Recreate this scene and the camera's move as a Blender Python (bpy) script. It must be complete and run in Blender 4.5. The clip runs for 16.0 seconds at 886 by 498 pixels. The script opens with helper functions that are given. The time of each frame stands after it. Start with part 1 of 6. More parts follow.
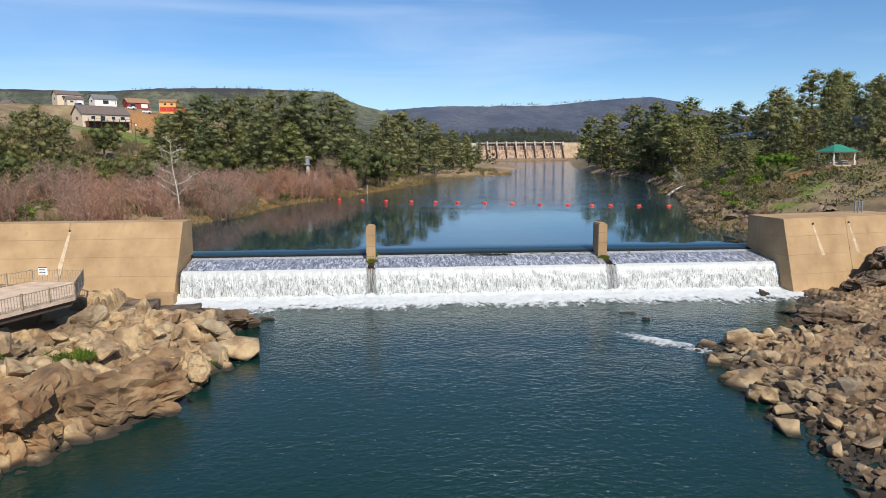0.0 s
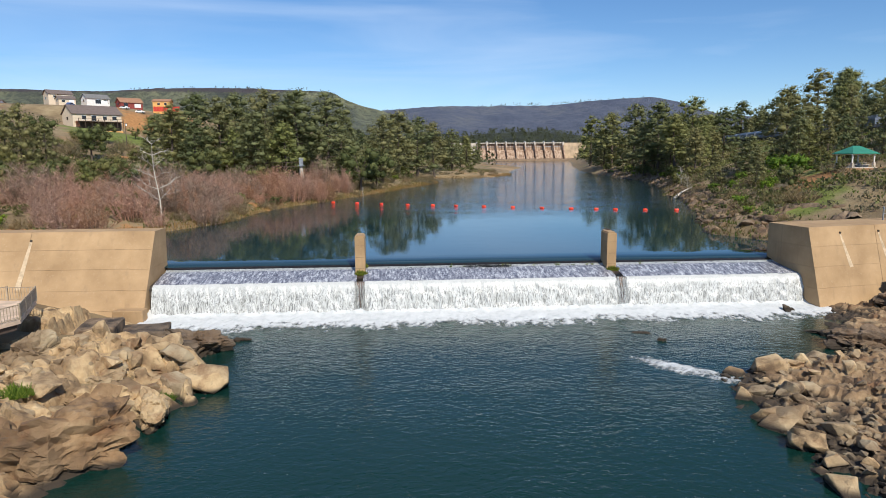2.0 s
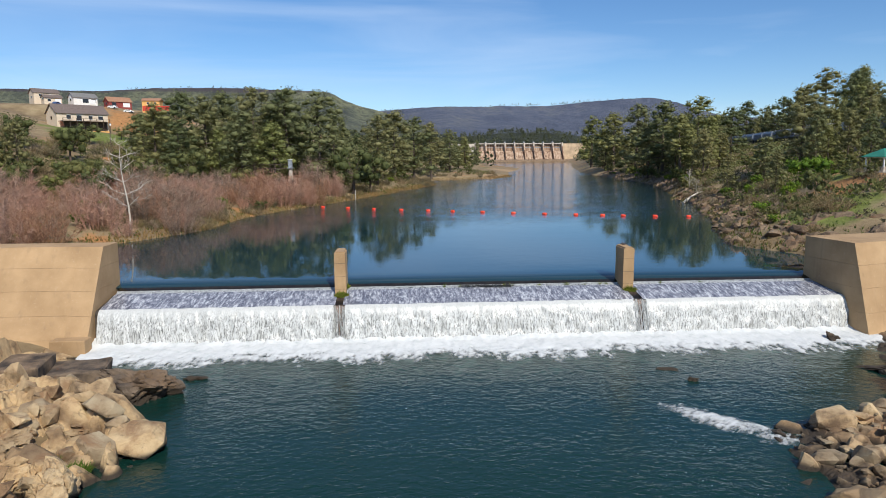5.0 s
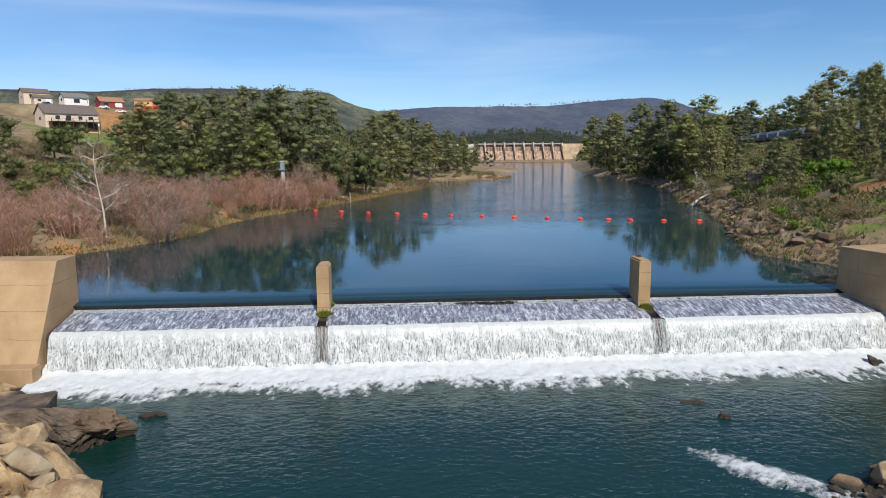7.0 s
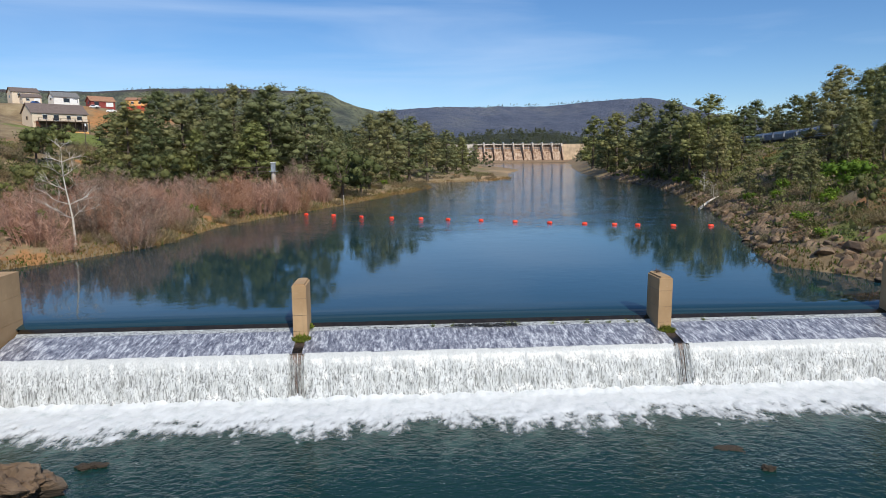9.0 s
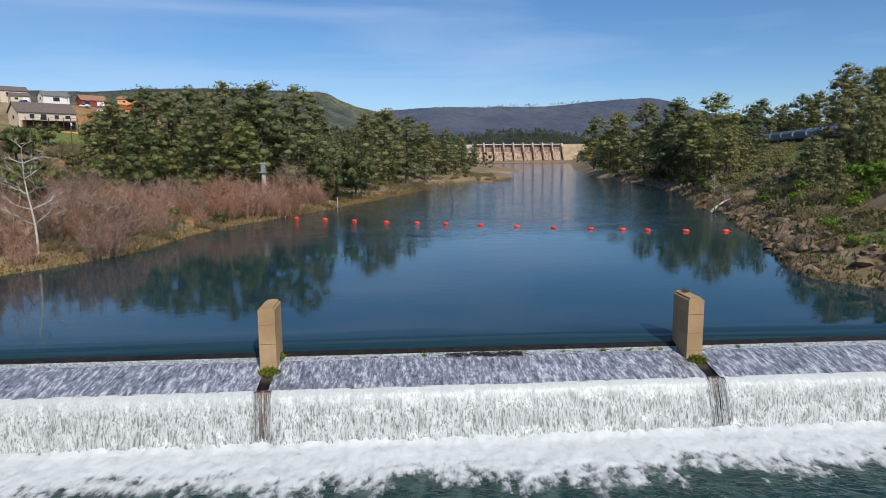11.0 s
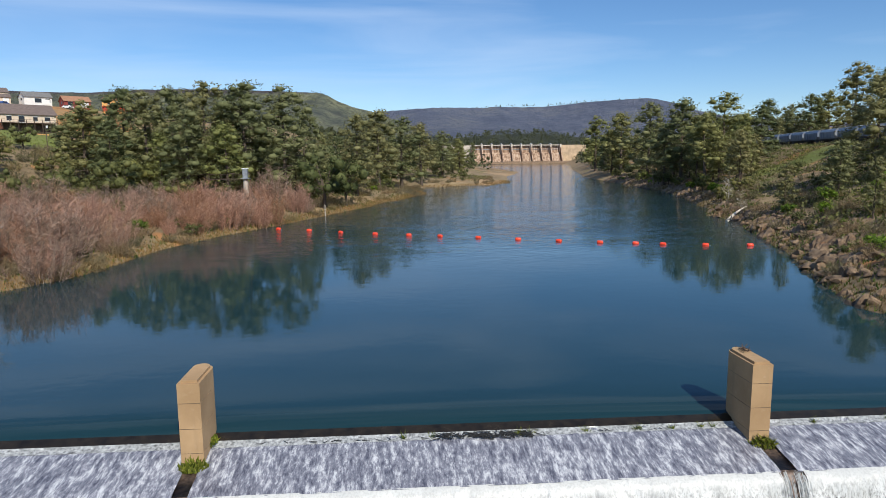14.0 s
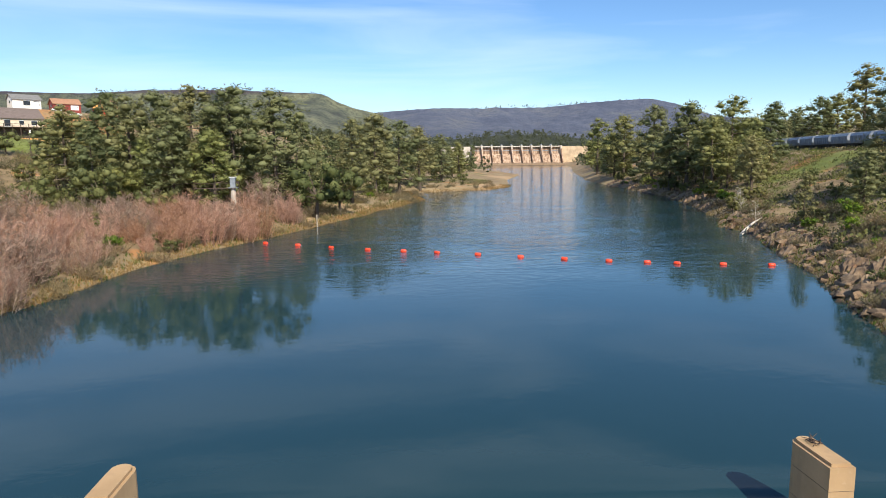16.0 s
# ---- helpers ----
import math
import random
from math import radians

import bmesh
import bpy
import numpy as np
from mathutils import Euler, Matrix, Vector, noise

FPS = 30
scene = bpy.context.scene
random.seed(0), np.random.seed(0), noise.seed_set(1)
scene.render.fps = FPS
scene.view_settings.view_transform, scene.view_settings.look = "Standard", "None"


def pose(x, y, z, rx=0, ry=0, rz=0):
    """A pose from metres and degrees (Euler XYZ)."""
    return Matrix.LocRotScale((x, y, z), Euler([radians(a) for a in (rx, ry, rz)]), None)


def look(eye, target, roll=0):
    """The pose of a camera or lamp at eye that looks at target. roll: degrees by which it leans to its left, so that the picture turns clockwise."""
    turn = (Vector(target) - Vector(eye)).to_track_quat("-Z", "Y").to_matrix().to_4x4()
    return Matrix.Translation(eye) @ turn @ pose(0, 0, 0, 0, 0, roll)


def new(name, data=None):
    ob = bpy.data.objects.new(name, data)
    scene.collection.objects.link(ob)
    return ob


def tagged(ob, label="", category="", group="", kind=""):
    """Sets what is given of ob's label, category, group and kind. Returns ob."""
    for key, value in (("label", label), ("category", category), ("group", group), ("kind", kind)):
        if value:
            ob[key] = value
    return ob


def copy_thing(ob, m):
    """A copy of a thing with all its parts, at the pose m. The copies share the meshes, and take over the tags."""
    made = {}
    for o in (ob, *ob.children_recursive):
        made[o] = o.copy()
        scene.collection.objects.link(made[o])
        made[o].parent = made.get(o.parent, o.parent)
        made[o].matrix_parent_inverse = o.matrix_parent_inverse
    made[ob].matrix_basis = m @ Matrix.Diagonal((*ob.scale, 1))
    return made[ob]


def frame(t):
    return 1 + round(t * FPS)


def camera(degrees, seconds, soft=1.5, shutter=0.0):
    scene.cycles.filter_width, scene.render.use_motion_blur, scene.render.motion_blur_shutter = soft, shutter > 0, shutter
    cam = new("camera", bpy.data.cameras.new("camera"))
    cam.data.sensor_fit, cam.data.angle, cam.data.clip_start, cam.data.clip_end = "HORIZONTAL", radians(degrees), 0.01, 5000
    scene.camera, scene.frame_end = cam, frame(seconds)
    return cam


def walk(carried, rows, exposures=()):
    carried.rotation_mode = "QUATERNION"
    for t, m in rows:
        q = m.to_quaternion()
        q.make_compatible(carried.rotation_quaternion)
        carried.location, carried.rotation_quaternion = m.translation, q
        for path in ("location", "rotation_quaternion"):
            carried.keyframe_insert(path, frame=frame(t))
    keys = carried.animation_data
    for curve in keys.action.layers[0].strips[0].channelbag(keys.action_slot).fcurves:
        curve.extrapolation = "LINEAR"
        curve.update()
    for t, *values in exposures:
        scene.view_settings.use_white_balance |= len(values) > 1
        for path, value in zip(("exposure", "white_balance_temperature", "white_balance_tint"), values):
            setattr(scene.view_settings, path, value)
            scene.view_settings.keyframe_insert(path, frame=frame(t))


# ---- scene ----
cam = camera(68.5, 16.0, soft=0.9)
PATH = [
    (0, (-12.476, -76.012, 11.452), (-12.285, -74.042, 11.164), -0.4),
    (0.5, (-12.169, -74.39, 11.497), (-11.979, -72.42, 11.211), -0.4),
    (1, (-11.911, -72.91, 11.569), (-11.72, -70.94, 11.282), -0.4),
    (1.5, (-11.65, -71.306, 11.676), (-11.458, -69.336, 11.389), -0.4),
    (2, (-11.412, -69.885, 11.765), (-11.22, -67.915, 11.477), -0.4),
    (2.5, (-11.171, -68.435, 11.83), (-10.978, -66.465, 11.543), -0.4),
    (3, (-10.91, -66.873, 11.888), (-10.716, -64.903, 11.601), -0.4),
    (3.5, (-10.667, -65.425, 11.945), (-10.473, -63.455, 11.658), -0.4),
    (4, (-10.45, -63.976, 12.042), (-10.255, -62.006, 11.755), -0.4),
    (4.2, (-10.362, -63.362, 12.054), (-10.166, -61.392, 11.767), -0.3),
    (6.5, (-9.144, -55.991, 12.251), (-8.946, -54.021, 11.965), -0.4),
    (7, (-8.914, -54.405, 12.29), (-8.716, -52.435, 12.004), -0.4),
    (7.5, (-8.625, -52.71, 12.292), (-8.426, -50.74, 12.008), -0.4),
    (8, (-8.355, -51.122, 12.332), (-8.155, -49.152, 12.048), -0.4),
    (8.5, (-8.065, -49.447, 12.376), (-7.865, -47.477, 12.091), -0.4),
    (9, (-7.826, -47.721, 12.448), (-7.625, -45.752, 12.163), -0.4),
    (11.5, (-6.333, -38.86, 12.501), (-6.131, -36.89, 12.217), -0.4),
    (12, (-6.038, -37.172, 12.487), (-5.834, -35.203, 12.205), -0.4),
    (12.5, (-5.737, -35.446, 12.524), (-5.533, -33.476, 12.241), -0.5),
    (13, (-5.457, -33.564, 12.709), (-5.252, -31.595, 12.426), -0.5),
    (13.5, (-5.146, -31.829, 13.017), (-4.941, -29.86, 12.734), -0.5),
    (14, (-4.848, -30.074, 13.366), (-4.641, -28.105, 13.083), -0.5),
    (14.5, (-4.475, -28.145, 13.751), (-4.269, -26.175, 13.469), -0.6),
    (15, (-4.158, -26.412, 14.172), (-3.951, -24.443, 13.888), -0.6),
    (15.5, (-3.839, -24.639, 14.576), (-3.633, -22.67, 14.293), -0.7),
    (16, (-3.581, -22.721, 14.99), (-3.374, -20.752, 14.708), -0.5),
]
EXPOSURES = [(0, 0.05, 6100, 10), (7, -0.04, 6000, 10), (9, -0.08, 5950, 10), (12.5, -0.30, 5900, 10), (14, 0.0, 6100, 10), (15, 0.22, 6300, 10), (16, 0.5, 6400, 10)]
walk(cam, [(t, look(eye, target, roll)) for t, eye, target, roll in PATH], EXPOSURES)

# ---------------------------------------------------------------- light
SUN_AZ, SUN_EL = radians(162), radians(43)      # azimuth measured clockwise from +y
sun_dir = Vector((math.sin(SUN_AZ) * math.cos(SUN_EL), math.cos(SUN_AZ) * math.cos(SUN_EL), math.sin(SUN_EL)))
world = bpy.data.worlds.new("world")
scene.world = world
world.use_nodes = True
wn, wl = world.node_tree.nodes, world.node_tree.links
bg = wn["Background"]
sky = wn.new("ShaderNodeTexSky")
sky.sky_type, sky.sun_disc = "NISHITA", False
sky.sun_elevation, sky.sun_rotation = SUN_EL, SUN_AZ
sky.air_density, sky.dust_density, sky.ozone_density = 0.85, 0.15, 3.9
# thin high cirrus
tc = wn.new("ShaderNodeTexCoord")
mp = wn.new("ShaderNodeMapping")
mp.inputs["Scale"].default_value = (1.2, 1.2, 9.0)
mp.inputs["Rotation"].default_value = (0.0, 0.22, 0.0)
cn = wn.new("ShaderNodeTexNoise")
cn.inputs["Scale"].default_value, cn.inputs["Detail"].default_value, cn.inputs["Distortion"].default_value = 1.6, 7.0, 0.6
cr = wn.new("ShaderNodeMapRange")
cr.inputs["From Min"].default_value, cr.inputs["From Max"].default_value = 0.42, 0.85
cr.inputs["To Min"].default_value, cr.inputs["To Max"].default_value = 0.0, 0.55
mix = wn.new("ShaderNodeMix")
mix.data_type = "RGBA"
mix.inputs[7].default_value = (6.2, 7.2, 8.6, 1)
wl.new(tc.outputs["Generated"], mp.inputs["Vector"])
wl.new(mp.outputs["Vector"], cn.inputs["Vector"])
wl.new(cn.outputs["Fac"], cr.inputs["Value"])
wl.new(cr.outputs["Result"], mix.inputs[0])
deep = wn.new("ShaderNodeHueSaturation")
deep.inputs["Saturation"].default_value = 1.12
wl.new(sky.outputs["Color"], deep.inputs["Color"])
wl.new(deep.outputs["Color"], mix.inputs[6])
wl.new(mix.outputs[2], bg.inputs["Color"])
bg.inputs["Strength"].default_value = 0.115
sun = new("sun", bpy.data.lights.new("sun", "SUN"))
sun.data.energy, sun.data.angle, sun.data.color = 5.0, radians(0.53), (1.0, 0.91, 0.76)
sun.matrix_world = look((0, 0, 0), -sun_dir)

rng = random.Random(7)


# ---------------------------------------------------------------- materials
def mat(name, base, rough=0.8, metal=0.0):
    m = bpy.data.materials.new(name)
    m.use_nodes = True
    b = m.node_tree.nodes["Principled BSDF"]
    b.inputs["Base Color"].default_value = (*base, 1)
    b.inputs["Roughness"].default_value = rough
    b.inputs["Metallic"].default_value = metal
    return m


def node(m, kind, **values):
    n = m.node_tree.nodes.new(kind)
    for k, v in values.items():
        n.inputs[k.replace("_", " ")].default_value = v
    return n


def link(m, a, b):
    m.node_tree.links.new(a, b)


def coords(m, scale=(1, 1, 1), space="Object"):
    t = m.node_tree.nodes.new("ShaderNodeTexCoord")
    g = m.node_tree.nodes.new("ShaderNodeMapping")
    g.inputs["Scale"].default_value = scale
    if space == "World":
        geo = m.node_tree.nodes.new("ShaderNodeNewGeometry")
        link(m, geo.outputs["Position"], g.inputs["Vector"])
    else:
        link(m, t.outputs[space], g.inputs["Vector"])
    return g.outputs["Vector"]


def noise_tex(m, vec, scale, detail=5.0, rough=0.55, distort=0.0):
    n = node(m, "ShaderNodeTexNoise", Scale=scale, Detail=detail, Roughness=rough, Distortion=distort)
    link(m, vec, n.inputs["Vector"])
    return n.outputs["Fac"]


def ramp(m, fac, stops):
    r = m.node_tree.nodes.new("ShaderNodeValToRGB")
    while len(r.color_ramp.elements) < len(stops):
        r.color_ramp.elements.new(0.5)
    for e, (p, c) in zip(r.color_ramp.elements, stops):
        e.position, e.color = p, (*c, 1)
    link(m, fac, r.inputs["Fac"])
    return r.outputs["Color"]


def blend(m, fac, a, b, mode="MIX"):
    x = m.node_tree.nodes.new("ShaderNodeMix")
    x.data_type, x.blend_type = "RGBA", mode
    for s, v in ((x.inputs[0], fac), (x.inputs[6], a), (x.inputs[7], b)):
        if isinstance(v, (int, float)):
            s.default_value = v
        elif isinstance(v, tuple):
            s.default_value = (*v, 1)
        else:
            link(m, v, s)
    return x.outputs[2]


def remap(m, fac, a, b, c=0.0, d=1.0):
    r = m.node_tree.nodes.new("ShaderNodeMapRange")
    r.interpolation_type = "SMOOTHSTEP"
    for k, v in zip(("From Min", "From Max", "To Min", "To Max"), (a, b, c, d)):
        r.inputs[k].default_value = v
    link(m, fac, r.inputs["Value"])
    return r.outputs["Result"]


def bsdf(m):
    return m.node_tree.nodes["Principled BSDF"]


def bump(m, height, strength=0.4, dist=0.1):
    b = node(m, "ShaderNodeBump", Strength=strength, Distance=dist)
    link(m, height, b.inputs["Height"])
    link(m, b.outputs["Normal"], bsdf(m).inputs["Normal"])


def per_object(m):
    o = m.node_tree.nodes.new("ShaderNodeObjectInfo")
    return o.outputs["Random"]


def per_island(m):
    o = m.node_tree.nodes.new("ShaderNodeNewGeometry")
    return o.outputs["Random Per Island"]


def plain(name, base, rough=0.7, metal=0.0, scale=3.0, spread=0.25):
    m = mat(name, base, rough, metal)
    v = coords(m)
    n = noise_tex(m, v, scale, 6)
    dark = tuple(c * (1 - spread) for c in base)
    lite = tuple(min(1, c * (1 + spread)) for c in base)
    link(m, ramp(m, n, [(0.3, dark), (0.7, lite)]), bsdf(m).inputs["Base Color"])
    bump(m, noise_tex(m, v, scale * 6, 4), 0.15, 0.02)
    return m


def make_foliage(name, dark, mid, lite, extra=None):
    m = mat(name, mid, 0.65)
    isl = per_island(m)
    c = ramp(m, isl, [(0.0, dark), (0.55, mid), (1.0, lite)])
    tint = ramp(m, per_object(m), [(0.0, (0.66, 0.76, 0.70)), (0.35, (0.95, 1.0, 0.95)), (0.65, (1.22, 1.12, 1.02)), (1.0, extra or (1.08, 1.15, 0.82))])
    link(m, blend(m, 1.0, c, tint, "MULTIPLY"), bsdf(m).inputs["Base Color"])
    out = m.node_tree.nodes["Material Output"]
    thin = m.node_tree.nodes.new("ShaderNodeBsdfTranslucent")
    link(m, bsdf(m).inputs["Base Color"].links[0].from_socket, thin.inputs["Color"])
    both = m.node_tree.nodes.new("ShaderNodeMixShader")
    both.inputs[0].default_value = 0.38
    link(m, bsdf(m).outputs[0], both.inputs[1])
    link(m, thin.outputs[0], both.inputs[2])
    link(m, both.outputs[0], out.inputs["Surface"])
    bsdf(m).inputs["Specular IOR Level"].default_value = 0.25
    return m


def make_concrete():
    m = mat("concrete", (0.45, 0.36, 0.26), 0.9)
    v = coords(m, space="World")
    vs = coords(m, (1.0, 1.0, 0.12), "World")
    c = ramp(m, noise_tex(m, v, 0.35, 6), [(0.3, (0.315, 0.20, 0.098)), (0.7, (0.46, 0.305, 0.16))])
    c = blend(m, remap(m, noise_tex(m, vs, 1.3, 5), 0.55, 0.8, 0, 0.45), c, (0.22, 0.15, 0.09))
    c = blend(m, remap(m, noise_tex(m, v, 4.0, 6), 0.55, 0.8, 0, 0.3), c, (0.52, 0.39, 0.25))
    link(m, c, bsdf(m).inputs["Base Color"])
    bump(m, noise_tex(m, v, 9.0, 6), 0.25, 0.03)
    return m


def make_rock(name, a, b, dark, wet_z):
    m = mat(name, a, 0.85)
    v = coords(m, space="World")
    c = ramp(m, noise_tex(m, v, 0.7, 7, 0.6), [(0.32, dark), (0.46, a), (0.66, b)])
    o = ramp(m, per_object(m), [(0.0, (0.66, 0.68, 0.72)), (0.5, (1, 0.97, 0.93)), (1.0, (1.15, 1.08, 0.98))])
    c = blend(m, 1.0, c, o, "MULTIPLY")
    # broad dark brown weathered faces, rust and lichen stains
    c = blend(m, remap(m, noise_tex(m, v, 0.17, 6, 0.6, 0.5), 0.5, 0.6, 0, 0.62), c, (0.17, 0.105, 0.055))
    c = blend(m, remap(m, noise_tex(m, v, 0.45, 5, 0.6, 0.8), 0.55, 0.68, 0, 0.6), c, (0.20, 0.095, 0.04))
    c = blend(m, remap(m, noise_tex(m, v, 2.3, 6), 0.6, 0.78, 0, 0.6), c, (0.10, 0.075, 0.055))
    # wet dark tide mark at the water
    geo = m.node_tree.nodes.new("ShaderNodeNewGeometry")
    sep = m.node_tree.nodes.new("ShaderNodeSeparateXYZ")
    link(m, geo.outputs["Position"], sep.inputs[0])
    wet = remap(m, sep.outputs["Z"], wet_z, wet_z + 0.35, 1.0, 0.0)
    c = blend(m, wet, c, (0.045, 0.032, 0.02))
    link(m, c, bsdf(m).inputs["Base Color"])
    h = blend(m, 0.5, noise_tex(m, v, 2.5, 8, 0.65), noise_tex(m, v, 11.0, 5, 0.6))
    bump(m, h, 1.0, 0.2)
    return m


CONCRETE = make_concrete()
BARK = plain("bark", (0.10, 0.075, 0.055), 0.9, scale=2.0)
BARK_WHITE = plain("pale_bark", (0.50, 0.45, 0.38), 0.85, scale=1.5, spread=0.4)
PINE = make_foliage("pine_foliage", (0.165, 0.170, 0.076), (0.225, 0.226, 0.104), (0.29, 0.282, 0.14))
# far trees: green paled and greyed a little, aerial haze mixed into the colour
FAR_LEAF = make_foliage("hazy_distant_foliage", (0.055, 0.066, 0.034), (0.095, 0.108, 0.058), (0.14, 0.15, 0.085))
OAK = make_foliage("oak_foliage", (0.095, 0.104, 0.038), (0.16, 0.165, 0.06), (0.24, 0.236, 0.09))
BUSH = make_foliage("bush_foliage", (0.075, 0.125, 0.014), (0.16, 0.25, 0.028), (0.28, 0.37, 0.045))
WILLOW = make_foliage("willow_twigs", (0.21, 0.125, 0.095), (0.42, 0.265, 0.205), (0.64, 0.45, 0.365), (0.95, 0.82, 0.62))
SCRUB = make_foliage("scrub_twigs", (0.12, 0.095, 0.055), (0.24, 0.185, 0.11), (0.36, 0.29, 0.19))
REED = make_foliage("dry_reed", (0.15, 0.095, 0.04), (0.27, 0.18, 0.08), (0.40, 0.29, 0.14))
GRASS = make_foliage("green_grass", (0.05, 0.09, 0.012), (0.11, 0.17, 0.025), (0.20, 0.24, 0.04))
ROCK = make_rock("warm_rock", (0.40, 0.285, 0.16), (0.56, 0.44, 0.27), (0.12, 0.08, 0.045), -4.55)
ROCK_RUST = make_rock("rusty_rock", (0.30, 0.18, 0.085), (0.46, 0.31, 0.165), (0.10, 0.06, 0.032), -4.5)
ROCK_UP = make_rock("bank_rock", (0.19, 0.13, 0.08), (0.33, 0.24, 0.15), (0.075, 0.05, 0.033), 0.12)
ROCK_BROWN = make_rock("brown_rock", (0.22, 0.15, 0.085), (0.38, 0.285, 0.175), (0.085, 0.055, 0.035), -4.55)
ROCK_DARK = make_rock("dark_wet_rock", (0.13, 0.095, 0.065), (0.30, 0.215, 0.14), (0.04, 0.03, 0.024), -4.3)


# ---------------------------------------------------------------- mesh helpers
def mesh(name, verts, faces, material, smooth=False):
    me = bpy.data.meshes.new(name)
    me.from_pydata([tuple(v) for v in verts], [], faces)
    me.materials.append(material)
    if smooth:
        me.polygons.foreach_set("use_smooth", [True] * len(me.polygons))
    me.update()
    return me


def bm_mesh(name, bm, material, smooth=False):
    me = bpy.data.meshes.new(name)
    bmesh.ops.recalc_face_normals(bm, faces=bm.faces)
    bm.to_mesh(me)
    bm.free()
    me.materials.append(material)
    if smooth:
        me.polygons.foreach_set("use_smooth", [True] * len(me.polygons))
    return me


def part(name, bm, material, parent, label="", smooth=False):
    ob = new(name, bm_mesh(name, bm, material, smooth) if isinstance(bm, bmesh.types.BMesh) else bm)
    ob.parent = parent
    if label:
        ob["label"] = label
    return ob


def thing(name, label, category, m=None, group="", kind="", data=None):
    ob = new(name, data)
    if m is not None:
        ob.matrix_world = m
    return tagged(ob, label, category, group, kind)


def box(bm, x0, x1, y0, y1, z0, z1, bevel=0.0):
    r = bmesh.ops.create_cube(bm, size=1.0)
    vs = r["verts"]
    for v in vs:
        v.co = Vector((x0 + (v.co.x + 0.5) * (x1 - x0), y0 + (v.co.y + 0.5) * (y1 - y0), z0 + (v.co.z + 0.5) * (z1 - z0)))
    if bevel:
        es = list({e for v in vs for e in v.link_edges})
        bmesh.ops.bevel(bm, geom=es, offset=bevel, segments=1, affect="EDGES")


def one_box(*a, bevel=0.0):
    bm = bmesh.new()
    box(bm, *a, bevel=bevel)
    return bm


def tube(bm, p, q, r0, r1, n=6):
    """A tapered rod from p to q."""
    p, q = Vector(p), Vector(q)
    d = q - p
    side = d.orthogonal().normalized()
    up = d.normalized().cross(side)
    rings = []
    for c, r in ((p, r0), (q, r1)):
        rings.append([bm.verts.new(c + side * math.cos(2 * math.pi * i / n) * r + up * math.sin(2 * math.pi * i / n) * r) for i in range(n)])
    for i in range(n):
        bm.faces.new((rings[0][i], rings[0][(i + 1) % n], rings[1][(i + 1) % n], rings[1][i]))
    bm.faces.new(rings[0][::-1])
    bm.faces.new(rings[1])


def prism(bm, outline, z0, z1):
    """An upright solid over a plan outline."""
    a = [bm.verts.new((x, y, z0)) for x, y in outline]
    b = [bm.verts.new((x, y, z1)) for x, y in outline]
    n = len(a)
    for i in range(n):
        bm.faces.new((a[i], a[(i + 1) % n], b[(i + 1) % n], b[i]))
    bm.faces.new(a[::-1])
    bm.faces.new(b)


def lerp_table(table, x):
    if x <= table[0][0]:
        return table[0][1]
    for (x0, y0), (x1, y1) in zip(table, table[1:]):
        if x <= x1:
            return y0 + (y1 - y0) * (x - x0) / (x1 - x0)
    return table[-1][1]


# ---------------------------------------------------------------- plan of the river
LOWER = -4.7
LEFT_UP = [(0, -60), (20, -55), (38, -44), (47, -39), (63, -37), (86, -31), (113, -19), (145, -7), (205, 14), (250, 14), (268, 50),
           (290, 62), (380, 80), (486, 112), (700, 120), (1000, 148), (1500, 200)]
RIGHT_UP = [(0, 41), (12, 40), (20, 36.5), (28, 39), (40, 44), (53, 51), (68, 56), (93, 68), (104, 67), (120, 76), (190, 98), (260, 107),
            (367, 125), (550, 175), (800, 250), (1000, 300), (1500, 350)]
LEFT_DN = [(-300, -60), (-80, -38), (-50, -34), (-44, -31.3), (-40, -29), (-36, -26.5), (-31, -25), (-26.5, -23.8), (-21, -23.5), (-17, -27.5), (-10, -33), (0, -35)]
RIGHT_DN = [(-300, 25), (-80, 10), (-50, 9.5), (-44.6, 10.2), (-38, 11.6), (-30, 12.2), (-25.5, 14), (-23.5, 19), (-22, 26), (-14, 29.5), (-8, 34), (0, 36)]
RISE_LEFT = [(-30, -4), (-6, -2.5), (0, -0.15), (2, 0.5), (10, 1.6), (25, 3.2), (55, 5.0), (75, 8.0), (98, 15), (137, 23.6), (178, 35.5), (230, 38.0), (420, 40), (1500, 60)]
RISE_RIGHT = [(-30, -4), (-6, -2.5), (0, -0.15), (3, 1.4), (9, 3.5), (16, 6.0), (24, 8.6), (50, 12.5), (62, 16.5), (74, 17.5), (110, 22.0), (200, 30), (500, 45), (1500, 90)]
RISE_LOW_L = [(-30, -5), (-5, -3), (-1.0, -0.8), (0.3, 0.2), (2.5, 1.3), (6, 2.3), (12, 3.4), (30, 4.4), (300, 20)]
RISE_LOW_R = [(-30, -5), (-5, -3), (-1.0, -0.5), (0.5, 0.1), (6, 0.55), (14, 1.0), (24, 2.2), (40, 5.0), (80, 9), (300, 25)]


TRACK = ((190.0, 302.3), (118.0, 90.4))
TRACK_D = (Vector(TRACK[1]) - Vector(TRACK[0])).normalized()
TRACK_N = (-TRACK_D.y, TRACK_D.x)
RAIL_Z = 15.9


